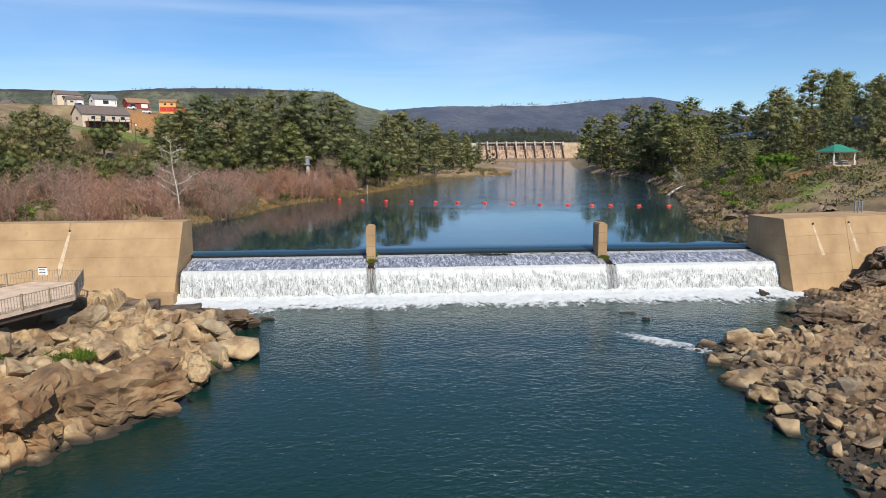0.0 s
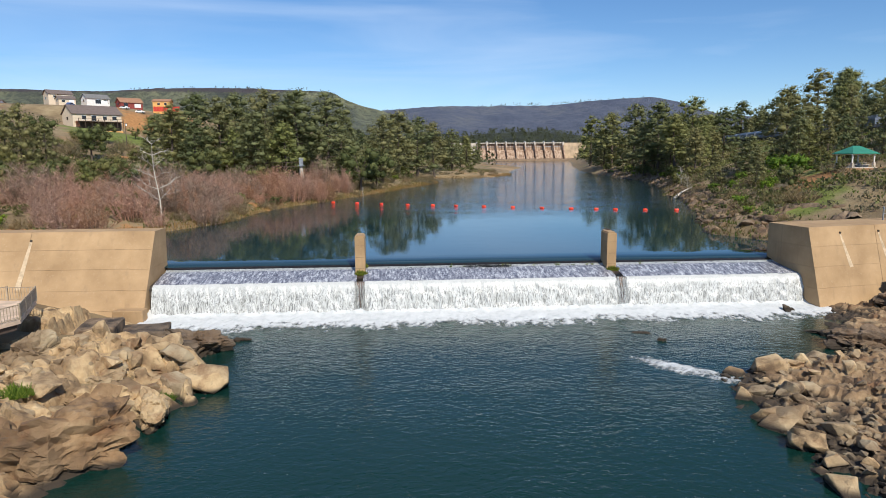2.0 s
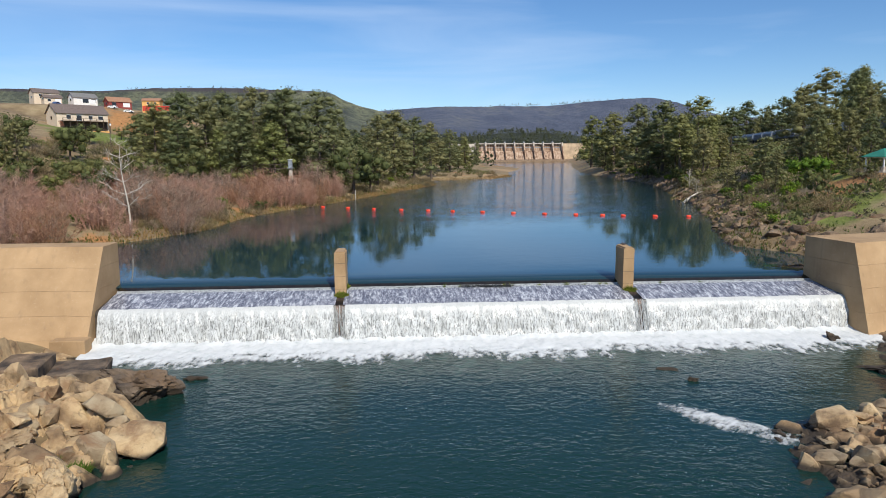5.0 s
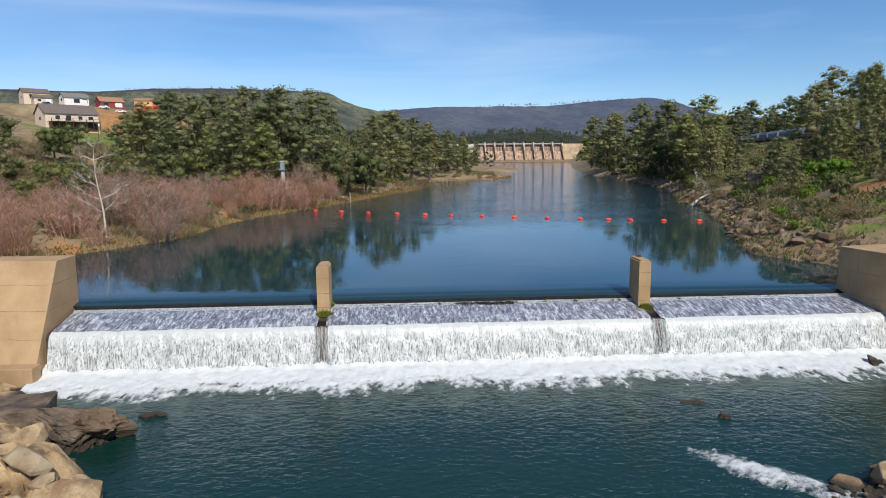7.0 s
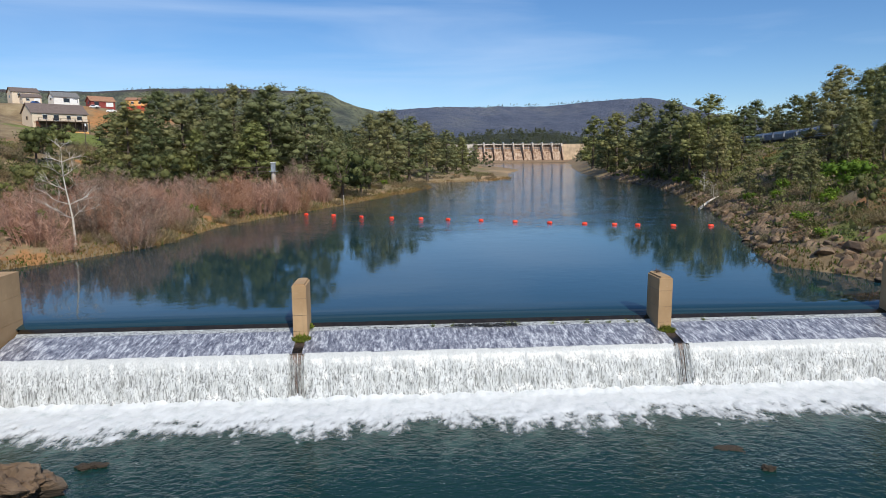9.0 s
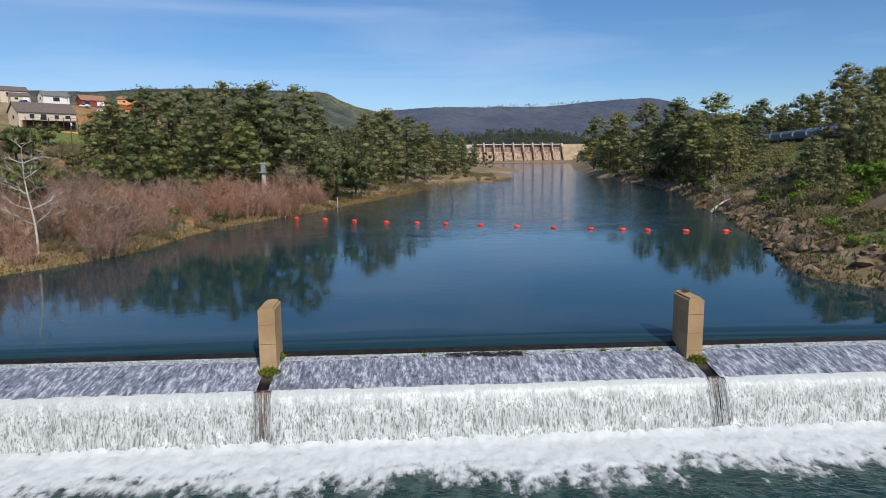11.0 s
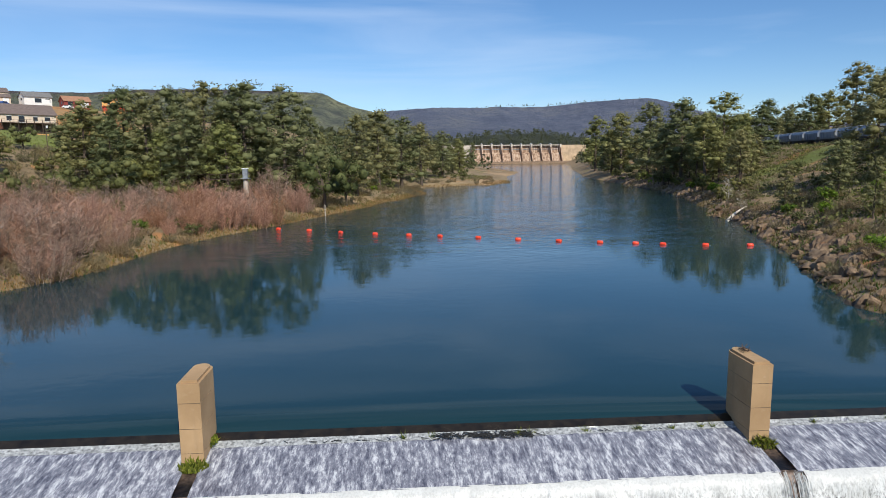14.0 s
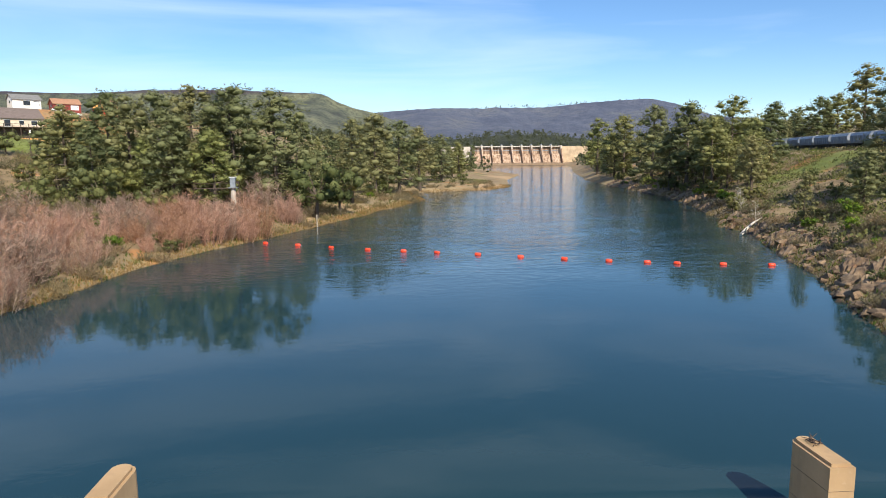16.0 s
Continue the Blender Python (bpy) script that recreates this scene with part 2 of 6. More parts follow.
def ground_height(x, y):
    wob = 2.0 * noise.noise((x * 0.06, y * 0.06, 3.1)) if y > 12 else 0.0
    l, r = lerp_table(LEFT_UP, y) + wob, lerp_table(RIGHT_UP, y) + wob
    slope = 1.0 if y < 150 else 0.92
    dl, dr = (l - x) * slope, (x - r) * slope
    up = lerp_table(RISE_LEFT, dl) if dl > dr else lerp_table(RISE_RIGHT, dr)
    if max(dl, dr) > 1:
        k = min(1.0, max(dl, dr) / 30)
        up += k * (1.2 * noise.noise((x * 0.03, y * 0.03, 0)) + 0.5 * noise.noise((x * 0.11, y * 0.11, 5)))
    wob = 1.1 * noise.noise((x * 0.25, y * 0.25, 8.0))
    l, r = lerp_table(LEFT_DN, y) + wob, lerp_table(RIGHT_DN, y) + wob
    dl, dr = l - x, x - r
    dn = LOWER + (lerp_table(RISE_LOW_L, dl) if dl > dr else lerp_table(RISE_LOW_R, dr)) - (1.3 if y > -58 else 0)
    k = min(1.0, max(0.0, (y + 1.5) / 2.5))
    h = dn * (1 - k) + up * k
    # railway bank and the picnic terrace
    s = abs((x - TRACK[0][0]) * TRACK_N[0] + (y - TRACK[0][1]) * TRACK_N[1])
    if 60 < y < 420 and s < 22:
        k = 1.0 if s < 4 else max(0.0, 1 - (s - 4) / 18)
        k = k * k * (3 - 2 * k)
        h = h * (1 - k) + RAIL_Z * k
    g = math.hypot(x - 69, y - 33.5)
    if g < 12:
        k = min(1.0, (12 - g) / 6)
        h = h * (1 - k) + 9.0 * k
    # far hills close the valley
    d = math.hypot(x, y - 100)
    if d > 1150:
        far = min(1.0, (d - 1150) / 900)
        h += far * 22 * (1 + noise.noise((x * 0.0015, y * 0.0015, 1)))
    return h


def axis(marks):
    out = []
    for (a, step), (b, _) in zip(marks, marks[1:]):
        n = max(1, round((b - a) / step))
        out += [a + (b - a) * i / n for i in range(n)]
    return out + [marks[-1][0]]


GX = axis([(-4500, 500), (-1500, 100), (-400, 15), (-140, 4), (-60, 1.0), (-20, 2.5), (8, 1.0), (45, 1.6), (80, 4), (220, 15), (500, 60), (1500, 300), (4500, 1)])
GY = axis([(-4500, 500), (-500, 60), (-90, 4), (-56, 0.8), (5, 1.6), (130, 4), (300, 15), (600, 50), (1500, 150), (4500, 1)])


LAWN, CLAY, SAND, DIRT = (0.15, 0.19, 0.025), (0.38, 0.18, 0.06), (0.40, 0.27, 0.145), (0.30, 0.215, 0.13)
SOILS = [(-113, 205, 20, 20, LAWN), (-100, 222, 26, 18, LAWN), (-133, 212, 20, 12, LAWN), (-120, 265, 34, 18, CLAY), (-148, 268, 36, 12, CLAY),
         (67, 33, 9, 9, CLAY), (57, 29, 7, 7, CLAY), (63, 33, 8, 4, LAWN), (74, 24, 8, 6, LAWN), (-24, 128, 4, 9, SAND), (-10, 160, 3, 8, SAND), (60, 275, 1, 22, SAND),
         (95, 400, 1, 30, SAND), (-78, 55, 4, 10, DIRT), (118, 150, 14, 18, LAWN), (128, 165, 16, 8, CLAY), (50, 20, 4, 7, LAWN)]


def make_ground():
    verts = [(x, y, ground_height(x, y)) for y in GY for x in GX]
    w = len(GX)
    faces = [(j * w + i, j * w + i + 1, (j + 1) * w + i + 1, (j + 1) * w + i) for j in range(len(GY) - 1) for i in range(w - 1)]
    m = mat("earth", (0.2, 0.15, 0.1), 0.95)
    v = coords(m, space="World")
    dry = ramp(m, noise_tex(m, v, 0.12, 8, 0.65), [(0.3, (0.13, 0.085, 0.045)), (0.5, (0.23, 0.165, 0.085)), (0.7, (0.33, 0.25, 0.14))])
    green = ramp(m, noise_tex(m, v, 0.6, 6), [(0.3, (0.07, 0.10, 0.02)), (0.7, (0.17, 0.20, 0.035))])
    c = blend(m, remap(m, noise_tex(m, v, 0.035, 5, 0.6), 0.60, 0.70), dry, green)
    c = blend(m, remap(m, noise_tex(m, v, 0.05, 4, 0.5, 1.0), 0.60, 0.68, 0, 0.8), c, (0.42, 0.19, 0.06))
    wobble = noise_tex(m, v, 0.25, 6, 0.6)
    for (px, py, pz, rad, col) in SOILS:
        far = m.node_tree.nodes.new("ShaderNodeVectorMath")
        far.operation = "DISTANCE"
        far.inputs[1].default_value = (px, py, pz)
        link(m, v, far.inputs[0])
        add = m.node_tree.nodes.new("ShaderNodeMath")
        add.operation = "MULTIPLY_ADD"
        add.inputs[1].default_value = rad * 1.2
        link(m, wobble, add.inputs[0])
        link(m, far.outputs["Value"], add.inputs[2])
        tone = ramp(m, noise_tex(m, v, 0.9, 7, 0.7), [(0.3, tuple(k * 0.55 for k in col)), (0.55, col), (0.75, tuple(min(1, k * 1.25 + 0.03) for k in col))])
        c = blend(m, remap(m, add.outputs[0], rad * 1.25, rad * 1.7, 0.88, 0.0), c, tone)
    link(m, c, bsdf(m).inputs["Base Color"])
    bump(m, noise_tex(m, v, 1.5, 8, 0.7), 0.8, 0.3)
    g = thing("ground", "dry earth banks with patchy green grass and orange soil", "ground", kind="structure", data=mesh("ground", verts, faces, m, True))
    return g


make_ground()


def make_water(name, color, waves, strength, rough, dist, gusts):
    """Deep water with fine ripples over broader ones; gusts gives the breeze's growth (near y, far y, calm, rough)."""
    m = mat(name, color, rough)
    bsdf(m).inputs["IOR"].default_value = 1.33
    v = coords(m, (1, 1, 1), "World")
    vw = coords(m, (0.75, 1.0, 1.0), "World")
    h = blend(m, 0.4, noise_tex(m, vw, waves, 4, 0.55, 0.4), noise_tex(m, v, waves * 0.22, 3, 0.5, 0.3))
    sep = m.node_tree.nodes.new("ShaderNodeSeparateXYZ")
    link(m, v, sep.inputs[0])
    k = remap(m, sep.outputs["Y"], *gusts)
    cat = remap(m, noise_tex(m, coords(m, (1.0, 2.2, 1.0), "World"), 0.03, 4, 0.6), 0.35, 0.65, 0.55, 1.3)
    power = m.node_tree.nodes.new("ShaderNodeMath")
    power.operation = "MULTIPLY"
    link(m, k, power.inputs[0])
    link(m, cat, power.inputs[1])
    b = node(m, "ShaderNodeBump", Strength=strength, Distance=dist)
    amp = m.node_tree.nodes.new("ShaderNodeMath")
    amp.operation = "MULTIPLY"
    link(m, h, amp.inputs[0])
    link(m, power.outputs[0], amp.inputs[1])
    link(m, amp.outputs[0], b.inputs["Height"])
    link(m, b.outputs["Normal"], bsdf(m).inputs["Normal"])
    return m


UPPER_WATER = make_water("still_water", (0.0115, 0.036, 0.045), 0.9, 0.4, 0.04, 0.10, (40, 90, 0.28, 6.0))
LOWER_WATER = make_water("rippled_water", (0.005, 0.027, 0.0215), 2.4, 1.0, 0.07, 0.15, (-60, -8, 0.9, 1.1))
# aerated pale green streaks drifting off the foot of the falls
lv = coords(LOWER_WATER, (1.0, 0.55, 1.0), "World")
lsep = LOWER_WATER.node_tree.nodes.new("ShaderNodeSeparateXYZ")
link(LOWER_WATER, coords(LOWER_WATER, space="World"), lsep.inputs[0])
lnear = LOWER_WATER.node_tree.nodes.new("ShaderNodeMath")
lnear.operation = "MULTIPLY"
link(LOWER_WATER, remap(LOWER_WATER, lsep.outputs["Y"], -17, -7.5, 0.0, 0.75), lnear.inputs[0])
link(LOWER_WATER, remap(LOWER_WATER, noise_tex(LOWER_WATER, lv, 0.75, 8, 0.7, 0.4), 0.42, 0.75, 0.0, 1.0), lnear.inputs[1])
link(LOWER_WATER, blend(LOWER_WATER, lnear.outputs[0], (0.005, 0.027, 0.0215), (0.11, 0.17, 0.145)), bsdf(LOWER_WATER).inputs["Base Color"])

# the weir's own frame: turned a little against the world
WEIR = pose(0, 0, 0, 0, 0, -1.85)


def weir_pt(x, y, z):
    return WEIR @ Vector((x, y, z))


xs = axis([(-400, 40), (-60, 3), (60, 40), (500, 1)])
prof_up = [(1200, 0), (600, 0), (300, 0), (120, 0), (60, 0), (30, 0), (12, 0), (6, 0), (4, -0.01), (3, -0.05), (2.0, -0.17), (1.55, -0.28)]
vs = [weir_pt(x, y, z) for y, z in prof_up for x in xs]
w = len(xs)
fs = [(j * w + i, (j + 1) * w + i, (j + 1) * w + i + 1, j * w + i + 1) for j in range(len(prof_up) - 1) for i in range(w - 1)]
thing("water_upper", "calm dark blue river pool reflecting trees and sky", "water", kind="structure", data=mesh("water_upper", vs, fs, UPPER_WATER, True))
lx = axis([(-300, 30), (-60, 2), (60, 30), (300, 1)])
ly = axis([(-600, 60), (-90, 3), (-3, 1)])
vs = [weir_pt(x, y, LOWER) for y in ly for x in lx]
w = len(lx)
fs = [(j * w + i, j * w + i + 1, (j + 1) * w + i + 1, (j + 1) * w + i) for j in range(len(ly) - 1) for i in range(w - 1)]
thing("water_lower", "rippled dark teal river water below the weir", "water", kind="structure", data=mesh("water_lower", vs, fs, LOWER_WATER, True))

# ---------------------------------------------------------------- weir, piers and abutments
def make_falling_water():
    m = mat("falling_water", (0.8, 0.82, 0.8), 0.4)
    v = coords(m, (1.0, 1.0, 0.10))
    v2 = coords(m, (1.0, 1.0, 0.30))
    v3 = coords(m, (1.0, 1.0, 0.02))
    geo = m.node_tree.nodes.new("ShaderNodeSeparateXYZ")
    link(m, coords(m), geo.inputs[0])
    # smooth and white at the lip, torn into beads and dark gaps lower down
    torn = remap(m, geo.outputs["Z"], -1.4, -2.6, 0.25, 1.0)
    streak = ramp(m, noise_tex(m, v, 7.5, 6, 0.65), [(0.32, (0.15, 0.15, 0.14)), (0.42, (0.34, 0.34, 0.325)), (0.52, (0.58, 0.585, 0.565))])
    beads = ramp(m, noise_tex(m, v2, 12.0, 5, 0.6), [(0.36, (0.42, 0.42, 0.40)), (0.48, (1, 1, 1))])
    broad = ramp(m, noise_tex(m, v3, 0.8, 4, 0.6), [(0.35, (0.78, 0.78, 0.77)), (0.55, (1, 1, 1))])
    c = blend(m, 1.0, blend(m, 1.0, streak, beads, "MULTIPLY"), broad, "MULTIPLY")
    link(m, blend(m, torn, (0.54, 0.545, 0.525), c), bsdf(m).inputs["Base Color"])
    bump(m, noise_tex(m, v, 6.0, 6, 0.6), 0.5, 0.07)
    return m


def make_apron_water():
    m = mat("apron_water", (0.5, 0.52, 0.56), 0.25)
    v = coords(m, (1.0, 0.28, 0.4))
    c = ramp(m, noise_tex(m, v, 3.6, 9, 0.8), [(0.375, (0.065, 0.068, 0.095)), (0.505, (0.22, 0.225, 0.265)), (0.615, (0.61, 0.62, 0.64))])
    link(m, c, bsdf(m).inputs["Base Color"])
    bump(m, noise_tex(m, v, 7.0, 6, 0.7), 0.6, 0.06)
    return m


def make_foam():
    m = mat("foam", (0.9, 0.92, 0.93), 0.6)
    v = coords(m)
    c = ramp(m, noise_tex(m, v, 1.1, 8, 0.7), [(0.30, (0.42, 0.46, 0.45)), (0.42, (0.57, 0.585, 0.58)), (0.55, (0.64, 0.65, 0.645))])
    link(m, c, bsdf(m).inputs["Base Color"])
    bump(m, noise_tex(m, v, 3.0, 7, 0.7), 0.45, 0.12)
    # thins out to broken froth where it lies low on the water
    geo = m.node_tree.nodes.new("ShaderNodeNewGeometry")
    sep = m.node_tree.nodes.new("ShaderNodeSeparateXYZ")
    link(m, geo.outputs["Position"], sep.inputs[0])
    mul = m.node_tree.nodes.new("ShaderNodeMath")
    mul.operation = "MULTIPLY_ADD"
    mul.inputs[1].default_value = 0.42
    link(m, noise_tex(m, coords(m, (1.0, 0.5, 1.0)), 2.2, 8, 0.7), mul.inputs[0])
    link(m, sep.outputs["Z"], mul.inputs[2])
    link(m, remap(m, mul.outputs[0], LOWER + 0.17, LOWER + 0.36), bsdf(m).inputs["Alpha"])
    return m


FALL, APRON, FOAM = make_falling_water(), make_apron_water(), make_foam()
MOSS = make_foliage("moss", (0.05, 0.075, 0.01), (0.13, 0.16, 0.02), (0.24, 0.26, 0.04))
WET = plain("wet_concrete", (0.06, 0.05, 0.04), 0.4, scale=2.0, spread=0.5)
PIERS = (-13.6, 14.05)
HALF = (-34.6, 34.3)


def make_weir():
    # concrete body under the water
    outline = [(1.6, -6.5), (1.6, -0.85), (0.55, -0.85), (0.35, -0.95), (-2.8, -1.46), (-3.0, -1.8), (-3.4, -6.5)]
    bm = bmesh.new()
    a = [bm.verts.new((HALF[0] - 1, y, z)) for y, z in outline]
    b = [bm.verts.new((HALF[1] + 1, y, z)) for y, z in outline]
    n = len(a)
    for i in range(n):
        bm.faces.new((a[i], a[(i + 1) % n], b[(i + 1) % n], b[i]))
    bm.faces.new(a)
    bm.faces.new(b[::-1])
    body = thing("weir", "long dark wet concrete overflow weir across the river", "weir", WEIR, kind="structure", data=bm_mesh("weir", bm, WET))
    return body


def sheet(name, x0, x1, profile, step, rough_amp, material, label, cat, fine=None):
    """A water sheet along the weir over a profile of (y, z), uneven by noise."""
    nx = int((x1 - x0) / step)
    verts = []
    for k, (y, z) in enumerate(profile):
        for i in range(nx + 1):
            x = x0 + (x1 - x0) * i / nx
            amp = rough_amp[k]
            e = amp * (noise.noise((x * 1.1, k * 0.22, 1.0)) + 0.7 * noise.noise((x * 3.3, k * 0.3, 7.0)))
            verts.append((x, y - e, z + 0.35 * e))
    w = nx + 1
    faces = [(j * w + i, j * w + i + 1, (j + 1) * w + i + 1, (j + 1) * w + i) for j in range(len(profile) - 1) for i in range(nx)]
    return thing(name, label, cat, WEIR, kind="structure", data=mesh(name, verts, faces, material, True))


def make_overflow():
    # shallow clear water over the dark crest, just above the lip
    crest = [(1.55, -0.28), (1.4, -0.33), (1.2, -0.41), (1.1, -0.45), (1.0, -0.5)]
    dark = plain("crest_water", (0.018, 0.014, 0.009), 0.25, scale=2.0, spread=0.5)
    sheet("water_crest", HALF[0], HALF[1], crest, 1.0, [0.0] * 5, dark, "thin dark water sliding over the mossy crest", "water")
    apron = [(1.0, -0.5), (0.75, -0.66), (0.4, -0.68), (0.0, -0.75), (-0.8, -0.92), (-1.6, -1.08), (-2.4, -1.22), (-2.9, -1.36)]
    gaps = [(HALF[0], PIERS[0] - 0.3), (PIERS[0] + 0.4, PIERS[1] - 0.22), (PIERS[1] + 0.6, HALF[1])]
    for x0, x1 in gaps:
        sheet("water_apron", x0, x1, apron, 0.16, [0.01, 0.05, 0.05, 0.06, 0.07, 0.08, 0.08, 0.06], APRON,
              "thin streaky water sliding over the weir apron", "water")
    lip = [(1.0, -0.47), (0.9, -0.55), (0.8, -0.60), (0.7, -0.63), (0.6, -0.66)]
    sheet("water_lip", HALF[0], HALF[1], lip, 0.12, [0.02, 0.05, 0.06, 0.07, 0.05], plain("lip_water", (0.30, 0.31, 0.31), 0.3, scale=7.0, spread=0.75), "white broken water just past the crest", "water")
    prof, amps = [], []
    for k in range(19):
        u = k / 18
        prof.append((-2.85 - 1.35 * math.sqrt(u), -1.33 - 3.55 * u))
        amps.append(0.05 + 0.20 * u)
    spans = [(HALF[0], PIERS[0] - 0.5), (PIERS[0] + 0.62, PIERS[1] - 0.35), (PIERS[1] + 0.85, HALF[1])]
    for x0, x1 in spans:
        sheet("water_curtain", x0, x1, prof, 0.12, amps, FALL, "white water curtain falling from the weir lip", "waterfall")
    # wet concrete and thin broken trickles in the lee of each pier
    stain = plain("wet_brown_concrete", (0.15, 0.105, 0.08), 0.5, scale=5.0, spread=0.8)
    for px, lo, hi in ((PIERS[0], -0.62, 0.75), (PIERS[1], -0.48, 0.98)):
        face = [(-0.4, -0.97), (-2.75, -1.42)] + [(y + 0.22, z - 0.03) for y, z in prof]
        sheet("wet_face", px + lo - 0.3, px + hi + 0.3, face, 0.15, [0.02] * len(face), stain, "dark wet brown concrete in the lee of a pier", "concrete")
        nx, verts, faces = 300, [], []
        for i in range(nx):
            q = rng.random() * 2 - 1
            q = math.copysign(abs(q) ** 0.55, q)
            x = px + (lo + hi) / 2 + q * (hi - lo) / 2
            wd, y = 0.008 + 0.03 * rng.random() ** 2, 0.12 * rng.random()
            start = rng.random() ** 1.5 * 0.75
            end = min(1.0, start + 0.15 + 0.6 * rng.random())
            base = len(verts)
            for k in range(7):
                u = start + (end - start) * k / 6
                yy, zz = -2.85 - 1.30 * math.sqrt(u) + 0.1 - y, -1.33 - 3.55 * u
                o = 0.04 * noise.noise((x * 5, k * 0.8, 0)) + 0.10 * u
                t = wd * (0.3 + 0.7 * math.sin(math.pi * (k + 0.5) / 7))
                verts += [(x - t + o, yy, zz), (x + t + o, yy - 0.02, zz)]
            faces += [(base + 2 * k, base + 2 * k + 1, base + 2 * k + 3, base + 2 * k + 2) for k in range(6)]
        thing("water_trickle", "thin broken trickles on dark wet concrete", "waterfall", WEIR, kind="structure", data=mesh("water_trickle", verts, faces, FALL))


def make_foam_bank():
    xs = axis([(HALF[0] - 0.5, 0.16), (HALF[1] + 1.5, 1)])
    ys = axis([(-11.5, 0.2), (-3.4, 1)])
    verts = []
    for y in ys:
        for x in xs:
            d = -4.0 - y
            reach = 4.1 + 1.5 * noise.noise((x * 0.13, 0, 0)) + 1.3 * noise.noise((x * 0.5, 3, 0)) + 0.5 * noise.noise((x * 1.5, 9, 0))
            n = noise.noise((x * 0.9, y * 0.7, 2)) + 0.6 * noise.noise((x * 2.6, y * 2.0, 5)) + 0.35 * noise.noise((x * 6, y * 4, 8))
            z = 0.42 * (1 - d / max(reach + 0.8, 0.6)) + (0.10 if d < reach * 0.6 else 0.17) * n
            if d < 0.6:
                z += 0.25 * (0.6 - d) * (1 + n)
            verts.append((x, y, LOWER + max(0.006, z)))
    w = len(xs)
    faces = []
    for j in range(len(ys) - 1):
        for i in range(w - 1):
            q = (j * w + i, j * w + i + 1, (j + 1) * w + i + 1, (j + 1) * w + i)
            if max(verts[k][2] for k in q) > LOWER + 0.0061:
                faces.append(q)
    thing("foam", "white churning foam along the foot of the falls", "foam", WEIR, kind="stuff", data=mesh("foam", verts, faces, FOAM, True))


def make_pier(x):
    p = thing("pier", "tan concrete weir pier with rounded nose and moss at its foot", "pier", WEIR @ pose(x, 0, 0), "weir piers")
    outline = [(-0.52, -0.55), (0.52, -0.55), (0.52, 1.7)]
    outline += [(0.52 * math.cos(a), 1.7 + 0.52 * math.sin(a)) for a in [math.pi * k / 8 for k in range(1, 8)]] + [(-0.52, 1.7)]
    z = -2.2
    for top in (-0.35, 0.85, 2.1, 3.2):
        bm = bmesh.new()
        prism(bm, outline, z, top - 0.025)
        if top == 3.2:
            es = [e for e in bm.edges if all(abs(v.co.z - top + 0.025) < 1e-4 for v in e.verts)]
            bmesh.ops.bevel(bm, geom=es, offset=0.13, segments=2, affect="EDGES")
        part("concrete_lift", bm, CONCRETE, p)
        if top != 3.2:
            bm = bmesh.new()
            prism(bm, [(a * 0.975, (b - 0.6) * 0.99 + 0.6) for a, b in outline], top - 0.025, top)
            part("joint", bm, WET, p, "dark recessed pour joint")
        z = top
    part("moss", tuft_mesh("moss", 420, 0.75, 0.45, 0.45, 0.22, 0.05, MOSS, 3), None, p, "bright green moss").location = (0.1, -0.75, -1.05)
    part("moss", tuft_mesh("moss", 120, 0.16, 0.5, 0.35, 0.16, 0.04, MOSS, 4), None, p, "bright green moss").location = (0.6, 0.9, -0.5)
    return p


def tuft_mesh(name, count, rx, ry, rz, length, width, material, seed):
    """Small pointed blades filling a low mound."""
    r = random.Random(seed)
    verts, faces = [], []
    for i in range(count):
        a, q = r.random() * 2 * math.pi, math.sqrt(r.random())
        c = Vector((rx * q * math.cos(a), ry * q * math.sin(a), rz * (1 - q * q) * r.random()))
        d = Vector((r.gauss(0, 0.6), r.gauss(0, 0.6), 1)).normalized() * length * (0.5 + r.random())
        s = d.orthogonal().normalized() * width
        b = len(verts)
        verts += [c - s, c + s, c + d]
        faces.append((b, b + 1, b + 2))
    return mesh(name, verts, faces, material)


